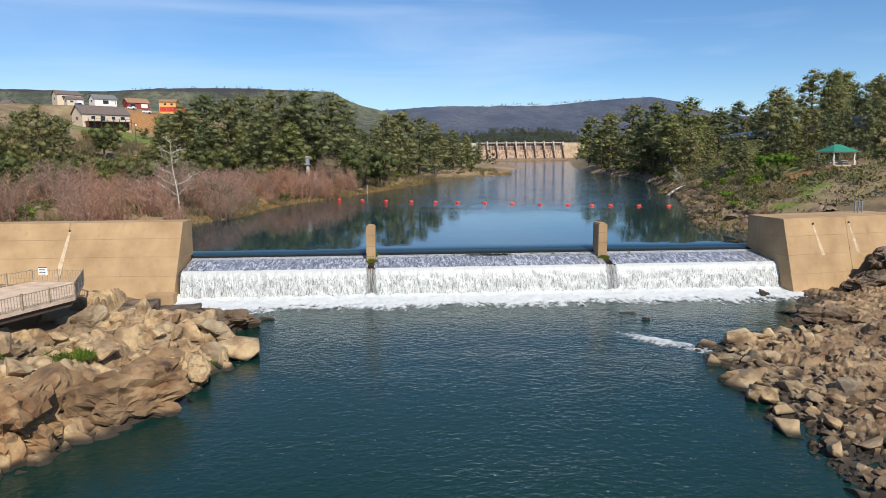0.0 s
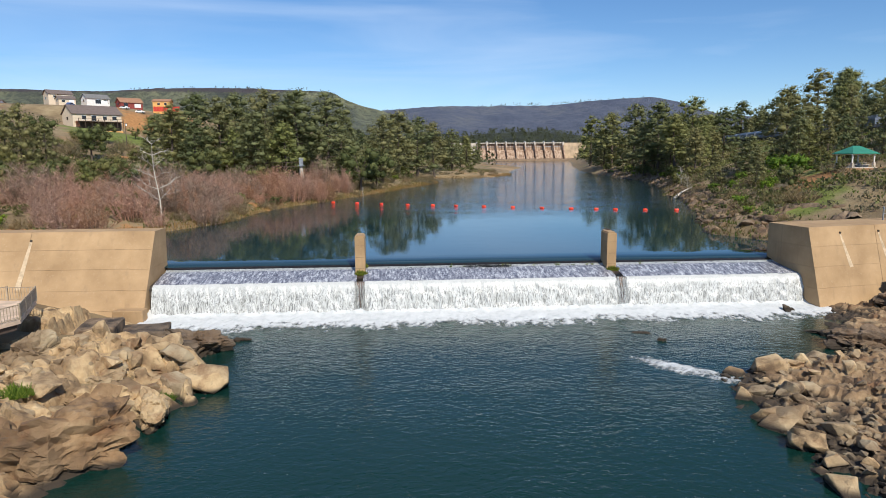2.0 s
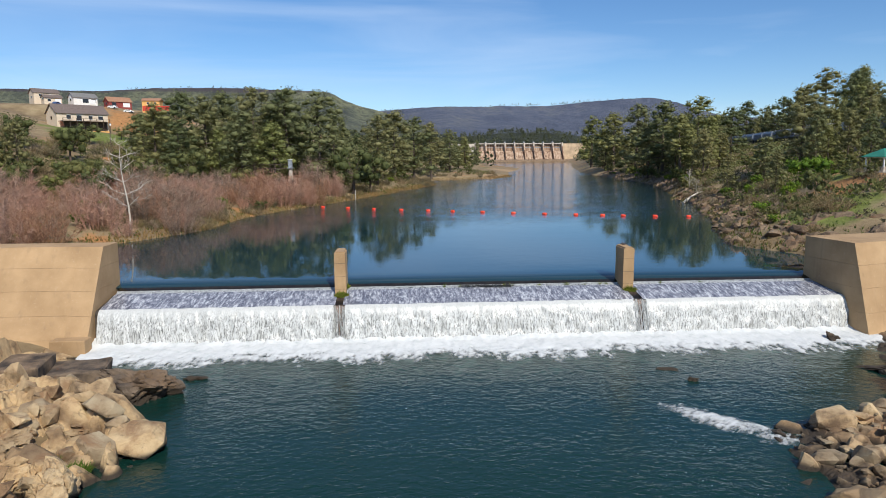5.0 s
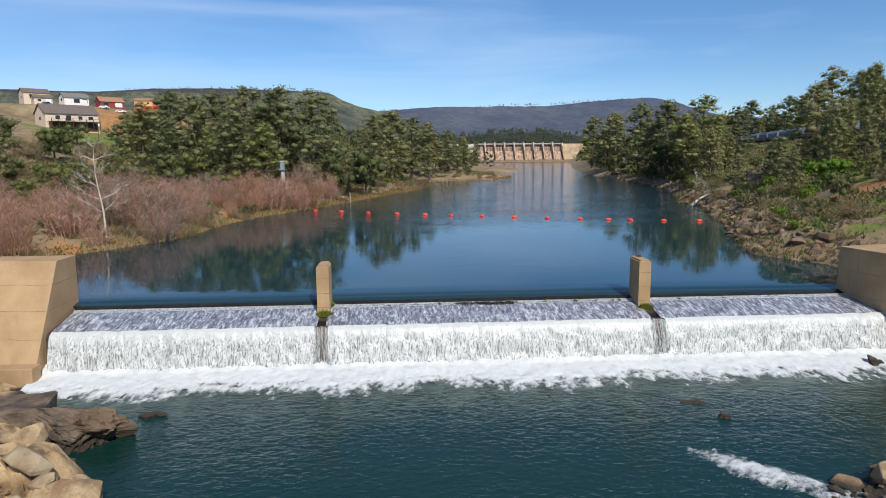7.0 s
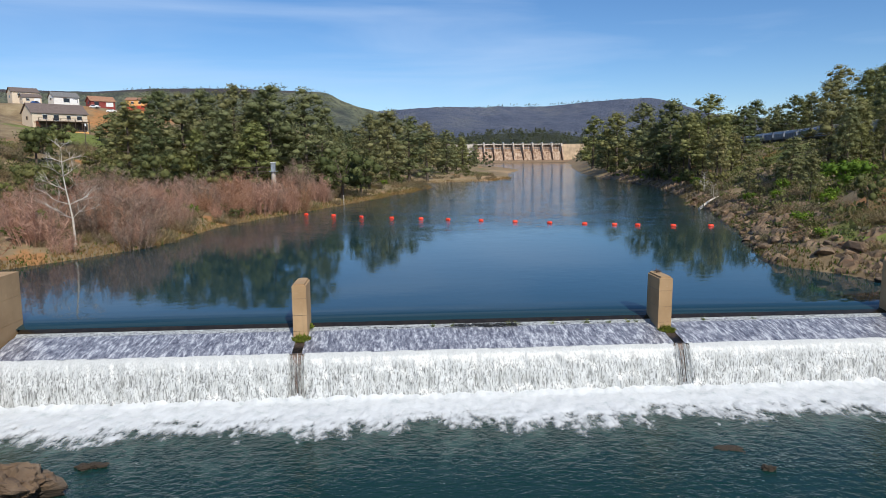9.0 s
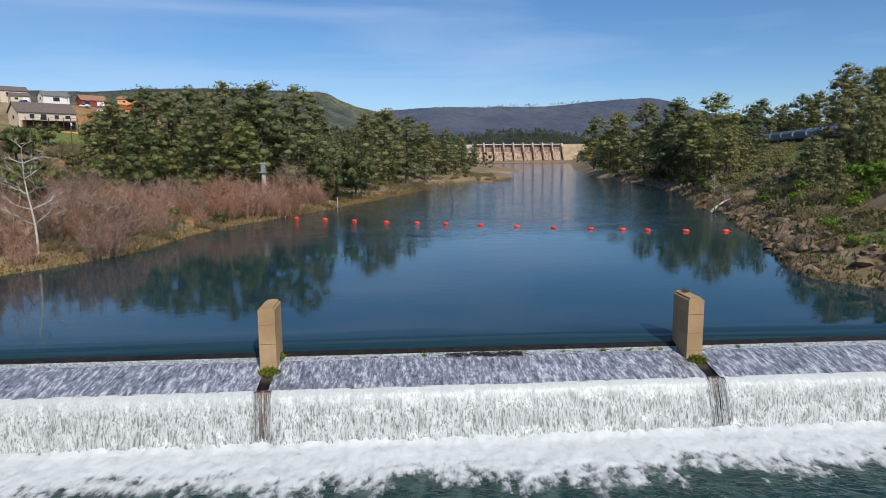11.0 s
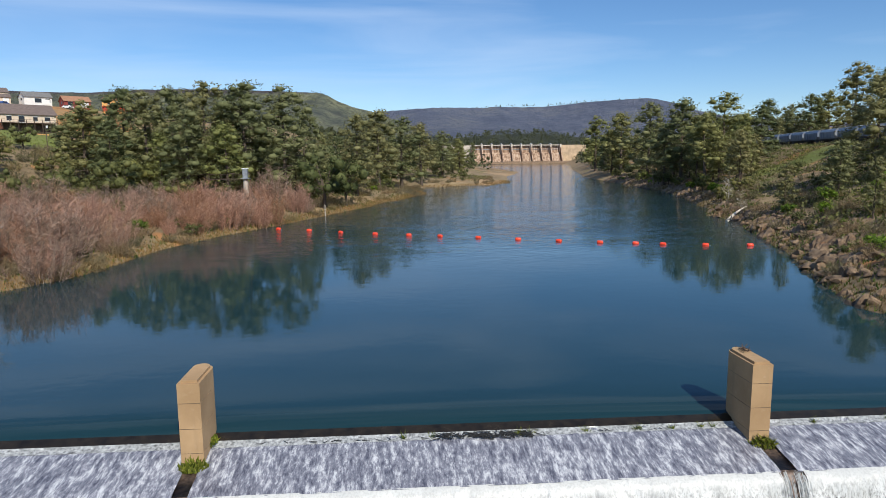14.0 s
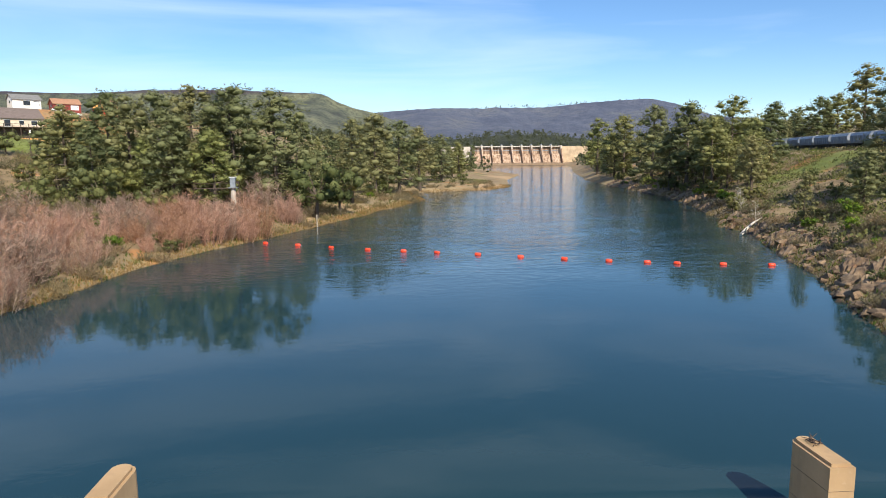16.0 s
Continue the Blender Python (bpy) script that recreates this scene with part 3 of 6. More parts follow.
def make_abutment_left():
    a = thing("abutment_left", "tan weathered battered concrete abutment wall with pour joints", "wall", WEIR, kind="structure")
    lifts = [(-7.0, -3.6), (-3.6, -1.7), (-1.7, 0.3), (0.3, 2.2), (2.2, 4.0)]

    def face_y(z):
        return -5.0 + (z + 4.6) * 0.56
    edges = [-34.9, -37.0, -47.5, -58.5, -70, -82, -96]
    for z0, z1 in lifts:
        for xa, xb in zip(edges, edges[1:]):
            proud = 0.28 if xa == edges[0] else 0.0
            bm = bmesh.new()
            ring = []
            for x in (xb + 0.02, xa - 0.02):
                inset = 0.0 if x < -36 else -0.08 * (4.0 - z0) / 8
                inset1 = 0.0 if x < -36 else -0.08 * (4.0 - z1) / 8
                ring.append([bm.verts.new(v) for v in ((x + inset, face_y(z0 + 0.008) - proud, z0 + 0.008), (x + inset1, face_y(z1 - 0.008) - proud, z1 - 0.008), (x + inset1, 2.6, z1 - 0.008), (x + inset, 2.6, z0 + 0.008))])
            l, r = ring
            for i in range(4):
                bm.faces.new((l[i], l[(i + 1) % 4], r[(i + 1) % 4], r[i]))
            bm.faces.new(l)
            bm.faces.new(r[::-1])
            part("wall_panel", bm, CONCRETE, a)
    # lime runs under the weep holes
    for x in (-47.4, -57.6):
        bm = bmesh.new()
        zs = [3.1, 1.5, 0.0, -1.5]
        prev = None
        for k, z in enumerate(zs):
            wd = 0.13 + 0.05 * k
            y = face_y(z) - 0.012
            cur = (bm.verts.new((x - wd - 0.15 * k, y, z)), bm.verts.new((x + wd - 0.15 * k, y, z)))
            if prev:
                bm.faces.new((prev[0], prev[1], cur[1], cur[0]))
            prev = cur
        part("lime_run", bm, LIME, a, "pale lime stain")
        bm = bmesh.new()
        tube(bm, (x, face_y(3.2) - 0.12, 3.15), (x, face_y(3.2) + 0.3, 3.2), 0.12, 0.12, 10)
        part("weep_pipe", bm, WET, a)
    bm = one_box(-37.6, -34.7, -5.9, -4.6, -6, -3.3, bevel=0.05)
    part("footing", bm, CONCRETE, a)
    return a


def make_abutment_right():
    m = WEIR @ pose(34.3, -3.6, 0, 0, 0, 11)
    a = thing("abutment_right", "tan weathered concrete abutment wall with pale lime runs", "wall", m, kind="structure")
    lifts = [(-7.0, -2.6), (-2.6, -0.4), (-0.4, 1.7), (1.7, 3.75)]

    def face_y(z):
        return -2.3 + (z + 4.6) * 0.28
    edges = [0.0, 1.3, 9.0, 18.5, 28, 40]
    for z0, z1 in lifts:
        for xa, xb in zip(edges, edges[1:]):
            bm = bmesh.new()
            proud = 0.2 if xa == 0.0 else 0.0
            ring = []
            for x in (xa + 0.02, xb - 0.02):
                ring.append([bm.verts.new(v) for v in ((x, face_y(z0) - proud, z0 + 0.008), (x, face_y(z1) - proud, z1 - 0.008), (x, 5.6, z1 - 0.008), (x, 5.6, z0 + 0.008))])
            l, r = ring
            for i in range(4):
                bm.faces.new((l[i], l[(i + 1) % 4], r[(i + 1) % 4], r[i]))
            bm.faces.new(l)
            bm.faces.new(r[::-1])
            part("wall_panel", bm, CONCRETE, a)
    for x in (4.2, 9.4):
        bm = bmesh.new()
        prev = None
        for k, z in enumerate([3.0, 1.8, 0.6, -0.6]):
            wd = 0.1 + 0.05 * k
            y = face_y(z) - 0.012
            cur = (bm.verts.new((x - wd + 0.3 * k, y, z)), bm.verts.new((x + wd + 0.3 * k, y, z)))
            if prev:
                bm.faces.new((prev[0], prev[1], cur[1], cur[0]))
            prev = cur
        part("lime_run", bm, LIME, a, "pale lime stain")
        bm = bmesh.new()
        tube(bm, (x, face_y(3.1) - 0.12, 3.05), (x, face_y(3.1) + 0.3, 3.1), 0.12, 0.12, 10)
        part("weep_pipe", bm, WET, a)
    return a


LIME = plain("lime_stain", (0.50, 0.38, 0.245), 0.85, scale=2.0)
make_weir()
make_overflow()
make_foam_bank()
for px in PIERS:
    make_pier(px)
make_abutment_left()
make_abutment_right()


# ---------------------------------------------------------------- rocks
def rock_mesh(name, seed, points, cuts, rough, material):
    """An angular boulder of unit size: a hull of random points, cut finer and chipped by noise."""
    r = random.Random(seed)
    bm = bmesh.new()
    for i in range(points):
        v = Vector((r.gauss(0, 1), r.gauss(0, 1), r.gauss(0, 1))).normalized()
        k = 0.85 + 0.3 * r.random()
        bm.verts.new((v.x * k, v.y * k, v.z * k))
    h = bmesh.ops.convex_hull(bm, input=bm.verts)
    bmesh.ops.delete(bm, geom=[g for g in h["geom_interior"] if isinstance(g, bmesh.types.BMVert)], context="VERTS")
    bmesh.ops.bevel(bm, geom=list(bm.edges), offset=0.035, segments=1, affect="EDGES")
    bmesh.ops.triangulate(bm, faces=bm.faces)
    for c in range(cuts):
        long_edges = [e for e in bm.edges if e.calc_length() > 0.9 / (1.6 ** c)]
        bmesh.ops.subdivide_edges(bm, edges=long_edges, cuts=1, use_grid_fill=True)
        bmesh.ops.triangulate(bm, faces=[f for f in bm.faces if len(f.verts) > 3])
    for v in bm.verts:
        p = v.co * 1.3 + Vector((seed * 3.7, 0, 0))
        d = rough * (0.5 * noise.noise(p) + 0.4 * noise.noise(p * 2.6) + 0.35 * abs(noise.noise(p * 6.1)))
        if cuts > 3:
            dist, pts = noise.voronoi(p * 1.25)
            d += 0.32 * (hash01(pts[0], 1) - 0.5) - 0.22 * math.exp(-18 * (dist[1] - dist[0]))
            dist, pts = noise.voronoi(p * 3.1)
            d += 0.13 * (hash01(pts[0], 2) - 0.5) - 0.08 * math.exp(-18 * (dist[1] - dist[0]))
        v.co += v.co.normalized() * d
    return bm_mesh(name, bm, material)


def hash01(p, k):
    v = math.sin(p[0] * 12.9898 + p[1] * 78.233 + p[2] * 37.719 + k * 4.123) * 43758.5453
    return v - math.floor(v)


def blocks(x, y, size, seed):
    """Height of a field of tilted, cracked blocks about one size across."""
    dist, pts = noise.voronoi((x / size + 0.25 * noise.noise((x / size, y / size, seed)), y / size, seed * 3.3))
    p = pts[0]
    a, b, c = hash01(p, 1), hash01(p, 2), hash01(p, 3)
    tilt = (x / size - p.x) * (b - 0.5) + (y / size - p.y) * (c - 0.5)
    return (a - 0.35 + 0.9 * tilt) - 0.75 * math.exp(-11 * (dist[1] - dist[0]))


SHELF_L = [(-3, -2.5), (-0.8, -0.9), (0.2, 0.1), (1.4, 0.7), (4, 1.5), (8, 2.5), (11, 2.8), (16, 2.3), (40, 3)]
SHELF_R = [(-4, -2.0), (-0.6, -0.35), (1, 0.1), (6, 0.5), (13, 0.95), (20, 1.8), (28, 3.4), (40, 6.0), (80, 12)]


def shelf_height(x, y):
    l, r = lerp_table(LEFT_DN, y), lerp_table(RIGHT_DN, y)
    wob = 0.8 * noise.noise((x * 0.3, y * 0.3, 8.0))
    if x < 0:
        d = l - x + wob
        z = lerp_table(SHELF_L, d) * (1.0 if y < -24 else 0.85)
        k = min(1.0, max(0.0, (d + 1.2) / 2.5))
        if x < -43:
            k *= max(0.2, 1 - (-43 - x) / 5)
        z += k * (1.9 * blocks(x, y, 3.6, 1) + 0.7 * blocks(x, y, 1.5, 2) + 0.10 * blocks(x, y, 0.6, 3))
        if y > -17.5 and x > -38.5:
            z = min(z, -0.2 + 0.35 * max(0.0, -34 - x))
        elif y > -9:
            z = min(z, 3.0)
    else:
        d = x - r + wob
        z = lerp_table(SHELF_R, d)
        if y > -16 and x > 43:
            z += min(2.8, (x - 43) * 0.4) * min(1.0, (y + 16) / 6)
        k = min(1.0, max(0.0, (d + 0.8) / 4))
        steep = min(1.0, max(0.25, (d - 9) / 10))
        z += k * (1.3 * steep * blocks(x, y, 2.8, 4) + 0.42 * blocks(x, y, 1.1, 5) + 0.16 * blocks(x, y, 0.5, 6))
    return LOWER + z


def make_shelf(name, label, x0, x1, y0, y1, step, material):
    xs, ys = axis([(x0, step), (x1, 1)]), axis([(y0, step), (y1, 1)])
    verts = [(x + 0.12 * noise.noise((x * 2, y * 2, 1)), y + 0.12 * noise.noise((x * 2, y * 2, 5)), shelf_height(x, y)) for y in ys for x in xs]
    w = len(xs)
    faces = [(j * w + i, j * w + i + 1, (j + 1) * w + i + 1, (j + 1) * w + i) for j in range(len(ys) - 1) for i in range(w - 1)]
    faces = [f for f in faces if max(verts[k][2] for k in f) > LOWER - 0.9]
    return thing(name, label, "rock", kind="structure", data=mesh(name, verts, faces, material))


make_shelf("bedrock_left", "fractured tan bedrock shelf sloping into the river", -54, -21, -56, -5.5, 0.24, ROCK)
make_shelf("bedrock_right", "low rocky bar of tan stone and gravel beside the river", 8, 64, -60, -6.2, 0.34, ROCK_BROWN)

FIELD_ROCKS = [rock_mesh("boulder", 20 + k, 10 + 2 * (k % 4), 2, 0.10, ROCK) for k in range(12)]
BANK_ROCKS = [rock_mesh("boulder", 60 + k, 16, 1, 0.12, ROCK_UP) for k in range(6)]


def rock(me, x, y, z, sx, sy, sz, rz=0.0, rx=0.0, ry=0.0, label="", group=""):
    ob = new("boulder", me)
    ob.matrix_world = pose(x, y, z, rx, ry, rz) @ Matrix.Diagonal((sx, sy, sz, 1))
    return tagged(ob, label or "weathered tan angular boulder on the river bank", "rock", group)


OUTCROPS = [
    (-33.6, -39.6, -3.3, 4.6, 4.2, 4.2, 20), (-28.7, -34.7, -3.9, 4.9, 2.8, 2.9, 42), (-32.0, -34.0, -3.0, 2.2, 2.4, 2.3, 70),
    (-36.5, -42.5, -3.4, 4.0, 3.0, 3.6, 5), (-26.0, -29.3, -4.4, 2.0, 2.2, 1.6, 10), (-26.0, -24.6, -4.6, 1.8, 1.5, 1.4, 60),
    (-29.6, -28.6, -3.6, 2.3, 1.7, 1.5, 25), (-34.2, -27.8, -2.8, 3.0, 2.2, 1.9, 50), (-36.0, -22.8, -2.2, 2.6, 2.0, 2.0, 30),
    (-33.6, -22.0, -2.9, 2.4, 1.9, 1.7, 75), (-31.2, -24.4, -3.4, 2.0, 1.7, 1.5, 15), (-38.2, -30.2, -2.6, 3.2, 2.6, 2.0, 60),
    (-28.2, -21.6, -3.9, 2.1, 1.6, 1.2, 40), (-33.2, -18.6, -3.0, 1.9, 1.6, 1.6, 80)]
for k, (x, y, z, sx, sy, sz, rz) in enumerate(OUTCROPS):
    rock(rock_mesh("outcrop", 200 + k, 14, 5, 0.14, ROCK_RUST if k in (0, 1, 3) else ROCK), x, y, z, sx, sy, sz, rz, label="large fractured tan rock outcrop at the waterside", group="left bank outcrops").name = "rock_outcrop"
for k, (x, y, z, sx, sy, sz, rz) in enumerate([(-27.3, -14.7, -4.2, 3.4, 2.2, 2.1, -12), (-23.9, -11.6, -4.75, 0.95, 0.6, 0.45, 0), (12.6, -13.6, -4.85, 1.3, 0.6, 0.3, 160),
                                               (13.3, -16.2, -4.8, 0.6, 0.4, 0.4, 30), (30.6, -7.6, -4.6, 0.7, 0.6, 0.8, 10), (31.0, -15.5, -4.7, 6.0, 2.6, 1.2, -30), (29.5, -20.2, -4.5, 4.0, 2.0, 1.6, -20), (47.5, -6.8, -1.6, 4.2, 2.6, 2.6, 25), (42.5, -8.2, -3.2, 3.2, 2.0, 1.6, -10)]):
    rock(rock_mesh("river_rock", 300 + k, 14, 5, 0.16, ROCK_DARK), x, y, z, sx, sy, sz, rz, label="dark wet fractured rock standing in the water", group="river rocks").name = "river_rock"
placed = 0
rr = random.Random(11)
while placed < 150:
    y = rr.uniform(-52, -15)
    d = rr.uniform(-0.3, 15)
    x = lerp_table(LEFT_DN, y) - d
    if (y > -24 and d > 12) or (y < -31 and d < 8) or y > -18:
        continue
    s = rr.uniform(0.35, 0.95) * (1.6 if rr.random() < 0.2 else 1)
    rock(rr.choice(FIELD_ROCKS), x, y, shelf_height(x, y) + 0.12 * s, s * rr.uniform(0.9, 1.5), s * rr.uniform(0.8, 1.2), s * rr.uniform(0.6, 0.95),
         rr.uniform(0, 360), rr.uniform(-20, 20), rr.uniform(-20, 20), group="left bank boulders")
    placed += 1
placed = 0
while placed < 150:
    y = rr.uniform(-58, -21.5)
    d = rr.uniform(-0.6, 17) if placed % 2 else rr.uniform(-0.4, 7)
    x = lerp_table(RIGHT_DN, y) + d
    s = rr.uniform(0.4, 0.75) * (1.6 if rr.random() < 0.2 else 1)
    rock(rr.choice(FIELD_ROCKS), x, y, shelf_height(x, y) + 0.22 * s, s * rr.uniform(0.9, 1.5), s * rr.uniform(0.8, 1.2), s * rr.uniform(0.5, 0.85),
         rr.uniform(0, 360), rr.uniform(-20, 20), rr.uniform(-20, 20), label="loose tan and grey boulder of the rocky bar", group="right bank boulders")
    placed += 1


def rubble(name, label, spots, sources):
    """Small loose stones, joined into one mesh."""
    verts, faces = [], []
    for x, y, z, s in spots:
        me = rr.choice(sources)
        m = pose(x, y, z, rr.uniform(-25, 25), rr.uniform(-25, 25), rr.uniform(0, 360)) @ Matrix.Diagonal((s * rr.uniform(0.9, 1.5), s, s * rr.uniform(0.55, 0.9), 1))
        b = len(verts)
        verts += [m @ v.co for v in me.vertices]
        faces += [tuple(b + i for i in p.vertices) for p in me.polygons]
    thing(name, label, "stones", kind="stuff", data=mesh(name, verts, faces, ROCK))


PEBBLES = [rock_mesh("pebble", 90 + k, 10, 0, 0.08, ROCK) for k in range(6)]
spots = []
for i in range(1500):
    y = rr.uniform(-58, -21)
    x = lerp_table(RIGHT_DN, y) + (rr.uniform(-0.8, 20) if i % 3 else rr.uniform(-0.8, 5))
    spots.append((x, y, shelf_height(x, y) + 0.03, 0.1 + 0.28 * rr.random() ** 2))
for i in range(500):
    y = rr.uniform(-52, -14)
    x = lerp_table(LEFT_DN, y) - rr.uniform(-0.6, 15)
    spots.append((x, y, shelf_height(x, y) + 0.02, 0.1 + 0.25 * rr.random() ** 2))
rubble("rubble", "small loose tan stones between the boulders", spots, PEBBLES)
placed = 0
while placed < 170:
    y = rr.uniform(9, 105)
    x = lerp_table(RIGHT_UP, y) + rr.uniform(-0.5, 8) + 2.0 * noise.noise((40 * 0.06, y * 0.06, 3.1))
    s = rr.uniform(0.3, 0.85) * (1.35 if rr.random() < 0.2 else 1)
    rock(rr.choice(BANK_ROCKS), x, y, ground_height(x, y) + 0.1 * s, s * 1.4, s, s * 0.7, rr.uniform(0, 360), rr.uniform(-15, 15), 0,
         label="brown angular rock on the pool's edge", group="pool bank rocks").name = "bank_rock"
    placed += 1


# ---------------------------------------------------------------- trees and shrubs
GOLD = (1 + 5 ** 0.5) / 2
ICO = [Vector(v).normalized() for v in ((-1, GOLD, 0), (1, GOLD, 0), (-1, -GOLD, 0), (1, -GOLD, 0), (0, -1, GOLD), (0, 1, GOLD),
                                        (0, -1, -GOLD), (0, 1, -GOLD), (GOLD, 0, -1), (GOLD, 0, 1), (-GOLD, 0, -1), (-GOLD, 0, 1))]
ICO_FACES = [(i, j, k) for i in range(12) for j in range(i + 1, 12) for k in range(j + 1, 12)
             if max((ICO[i] - ICO[j]).length, (ICO[j] - ICO[k]).length, (ICO[i] - ICO[k]).length) < 1.1]


def crown_mesh(name, seed, puffs, per_puff, blade, width, material, up=0.3, spokes=4, core=0.66):
    """Leaf clumps of a few spiky blades each over a cloud of puffs (centre, radius); an added solid core blocks light
    through each puff.
    """
    r = random.Random(seed)
    verts, faces, normals = [], [], []
    for (c, rad) in puffs:
        b = len(verts)
        for d in ICO:
            verts.append(c + Vector((d.x, d.y, d.z * 0.92)) * rad * core * (0.75 + 0.5 * r.random()))
            normals.append(d)
        for i, j, k in ICO_FACES:
            turn = (ICO[j] - ICO[i]).cross(ICO[k] - ICO[i]).dot(ICO[i]) > 0
            faces.append((b + i, b + j, b + k) if turn else (b + i, b + k, b + j))
        for i in range(max(6, int(per_puff * rad * rad))):
            d = Vector((r.gauss(0, 1), r.gauss(0, 1), r.gauss(0.15, 1))).normalized()
            p = c + Vector((d.x * rad, d.y * rad, d.z * rad * 0.92)) * (0.5 + 0.85 * r.random())
            out = (d * 0.75 + Vector((r.gauss(0, 0.55), r.gauss(0, 0.55), r.gauss(0.1, 0.5)))).normalized()
            b = len(verts)
            verts.append(p)
            normals.append(out)
            for k in range(spokes):
                e = (d * 0.45 + Vector((r.gauss(0, 0.8), r.gauss(0, 0.8), r.gauss(up, 0.7)))).normalized() * blade * (0.6 + 0.8 * r.random())
                s = e.cross(out + Vector((r.gauss(0, 0.5), r.gauss(0, 0.5), r.gauss(0, 0.5)))).normalized() * width
                n = len(verts)
                verts += [p + e * 0.8 - s, p + e + s]
                normals += [out, out]
                flip = (e * 0.8 - s).cross(e + s).dot(out) < 0
                faces.append((b, n + 1, n) if flip else (b, n, n + 1))
    me = mesh(name, verts, faces, material, True)
    me.normals_split_custom_set_from_vertices([tuple(v) for v in normals])
    return me


def limb(bm, p, q, r0, r1, sag, n=5, segs=3):
    last = Vector(p)
    for k in range(1, segs + 1):
        u = k / segs
        c = Vector(p).lerp(Vector(q), u) + Vector((0, 0, sag * math.sin(math.pi * u)))
        tube(bm, last, c, r0 + (r1 - r0) * (k - 1) / segs, r0 + (r1 - r0) * u, n)
        last = c


def make_pine(seed, h, spread, material, lean=0.0, dense=1.0, low=0.22, detail=1.0):
    r = random.Random(seed)
    root = thing("pine_tree", "", "tree")
    bm = bmesh.new()
    top = Vector((lean * h, 0.3 * lean * h, h))
    limb(bm, (0, 0, -0.6), top * 0.92, 0.016 * h + 0.06, 0.04, 0, 6, 4)
    puffs = []
    n = 30
    for i in range(n):
        u = low + (0.95 - low) * (i + r.random() * 0.6) / n
        a = i * 2.4 + r.random()
        v = (u - low) / (1 - low)
        prof = (1.04 - v) ** 0.52 * min(1.0, 0.66 + 1.4 * v) * 0.95
        ln = spread * h * prof * (0.5 + 0.6 * r.random())
        b = top * u
        e = b + Vector((math.cos(a) * ln, math.sin(a) * ln, ln * (-0.12 + 0.5 * r.random())))
        limb(bm, b, e, 0.006 * h * (1.1 - u) + 0.03, 0.02, 0.08 * ln, 3, 1)
        size = (0.046 + 0.036 * r.random()) * h * (0.72 + 0.4 * prof)
        puffs.append((e, size))
        puffs.append((b.lerp(e, 0.55) + Vector((r.gauss(0, 0.4), r.gauss(0, 0.4), r.gauss(0.2, 0.3))), size * 0.85))
    for f in (0.72, 0.82, 0.9, 0.97):
        puffs.append((top * f + Vector((r.gauss(0, 0.3), r.gauss(0, 0.3), 0)), 0.05 * h))
    part("trunk", bm, BARK, root)
    part("crown", crown_mesh("crown", seed, puffs, 22 * dense * detail, 0.33 / detail ** 0.5, 0.08 / detail ** 0.6, material, 0.3, 4, 0.56), None, root)
    return root


def make_oak(seed, h, spread, material, dense=1.0, name="oak_tree"):
    r = random.Random(seed)
    root = thing(name, "", "tree")
    bm = bmesh.new()
    limb(bm, (0, 0, -0.5), (0.2, 0, h * 0.4), 0.035 * h, 0.022 * h, 0, 7, 2)
    puffs = []
    for i in range(15):
        a, u = i * 2.4, r.random()
        e = Vector((math.cos(a) * spread * h * (0.3 + 0.7 * r.random()), math.sin(a) * spread * h * (0.3 + 0.7 * r.random()), h * (0.36 + 0.52 * u)))
        limb(bm, (0.2, 0, h * 0.33), e, 0.014 * h, 0.02, 0.3, 3, 2)
        puffs.append((e, h * (0.12 + 0.07 * r.random())))
    part("trunk", bm, BARK, root)
    part("crown", crown_mesh("crown", seed, puffs, 17 * dense, 0.36, 0.11, material, 0.1), None, root)
    return root


def twig_mesh(name, seed, stems, h, spread, twigs, material, width=0.03):
    """A leafless shrub: stems fanning from the ground, each with fine twigs."""
    r = random.Random(seed)
    verts, faces = [], []

    def blade(p, q, w, tip=False):
        s = (q - p).cross(Vector((r.gauss(0, 1), r.gauss(0, 1), 0.2))).normalized() * w
        b = len(verts)
        if tip:
            verts.extend([p - s, p + s, q])
            faces.append((b, b + 1, b + 2))
        else:
            verts.extend([p - s, p + s, q + s * 0.4, q - s * 0.4])
            faces.append((b, b + 1, b + 2, b + 3))
    for i in range(stems):
        a, q = r.random() * 2 * math.pi, math.sqrt(r.random())
        p = Vector((math.cos(a) * q * spread * 0.55, math.sin(a) * q * spread * 0.55, -0.2))
        hh = h * (0.45 + 0.6 * r.random()) * (1 - 0.35 * q)
        d = Vector((math.cos(a) * q * spread * 0.5 + r.gauss(0, 0.3), math.sin(a) * q * spread * 0.5 + r.gauss(0, 0.3), hh))
        mid = p + d * 0.55
        blade(p, mid, width * 1.5)
        blade(mid, p + d + Vector((r.gauss(0, 0.2), r.gauss(0, 0.2), 0)), width)
        for k in range(twigs):
            u = 0.2 + 0.8 * r.random() ** 0.8
            b = p + d * u
            blade(b, b + Vector((r.gauss(0, 0.55), r.gauss(0, 0.55), 0.25 + 0.7 * r.random())) * (0.3 + 0.2 * h / 3), width * 1.1, True)
    return mesh(name, verts, faces, material)


def upright(x, y, s=1.0, turn=0.0, lift=0.0, sz=None):
    return pose(x, y, ground_height(x, y) - 0.15 + lift, 0, 0, turn) @ Matrix.Diagonal((s, s, sz or s, 1))


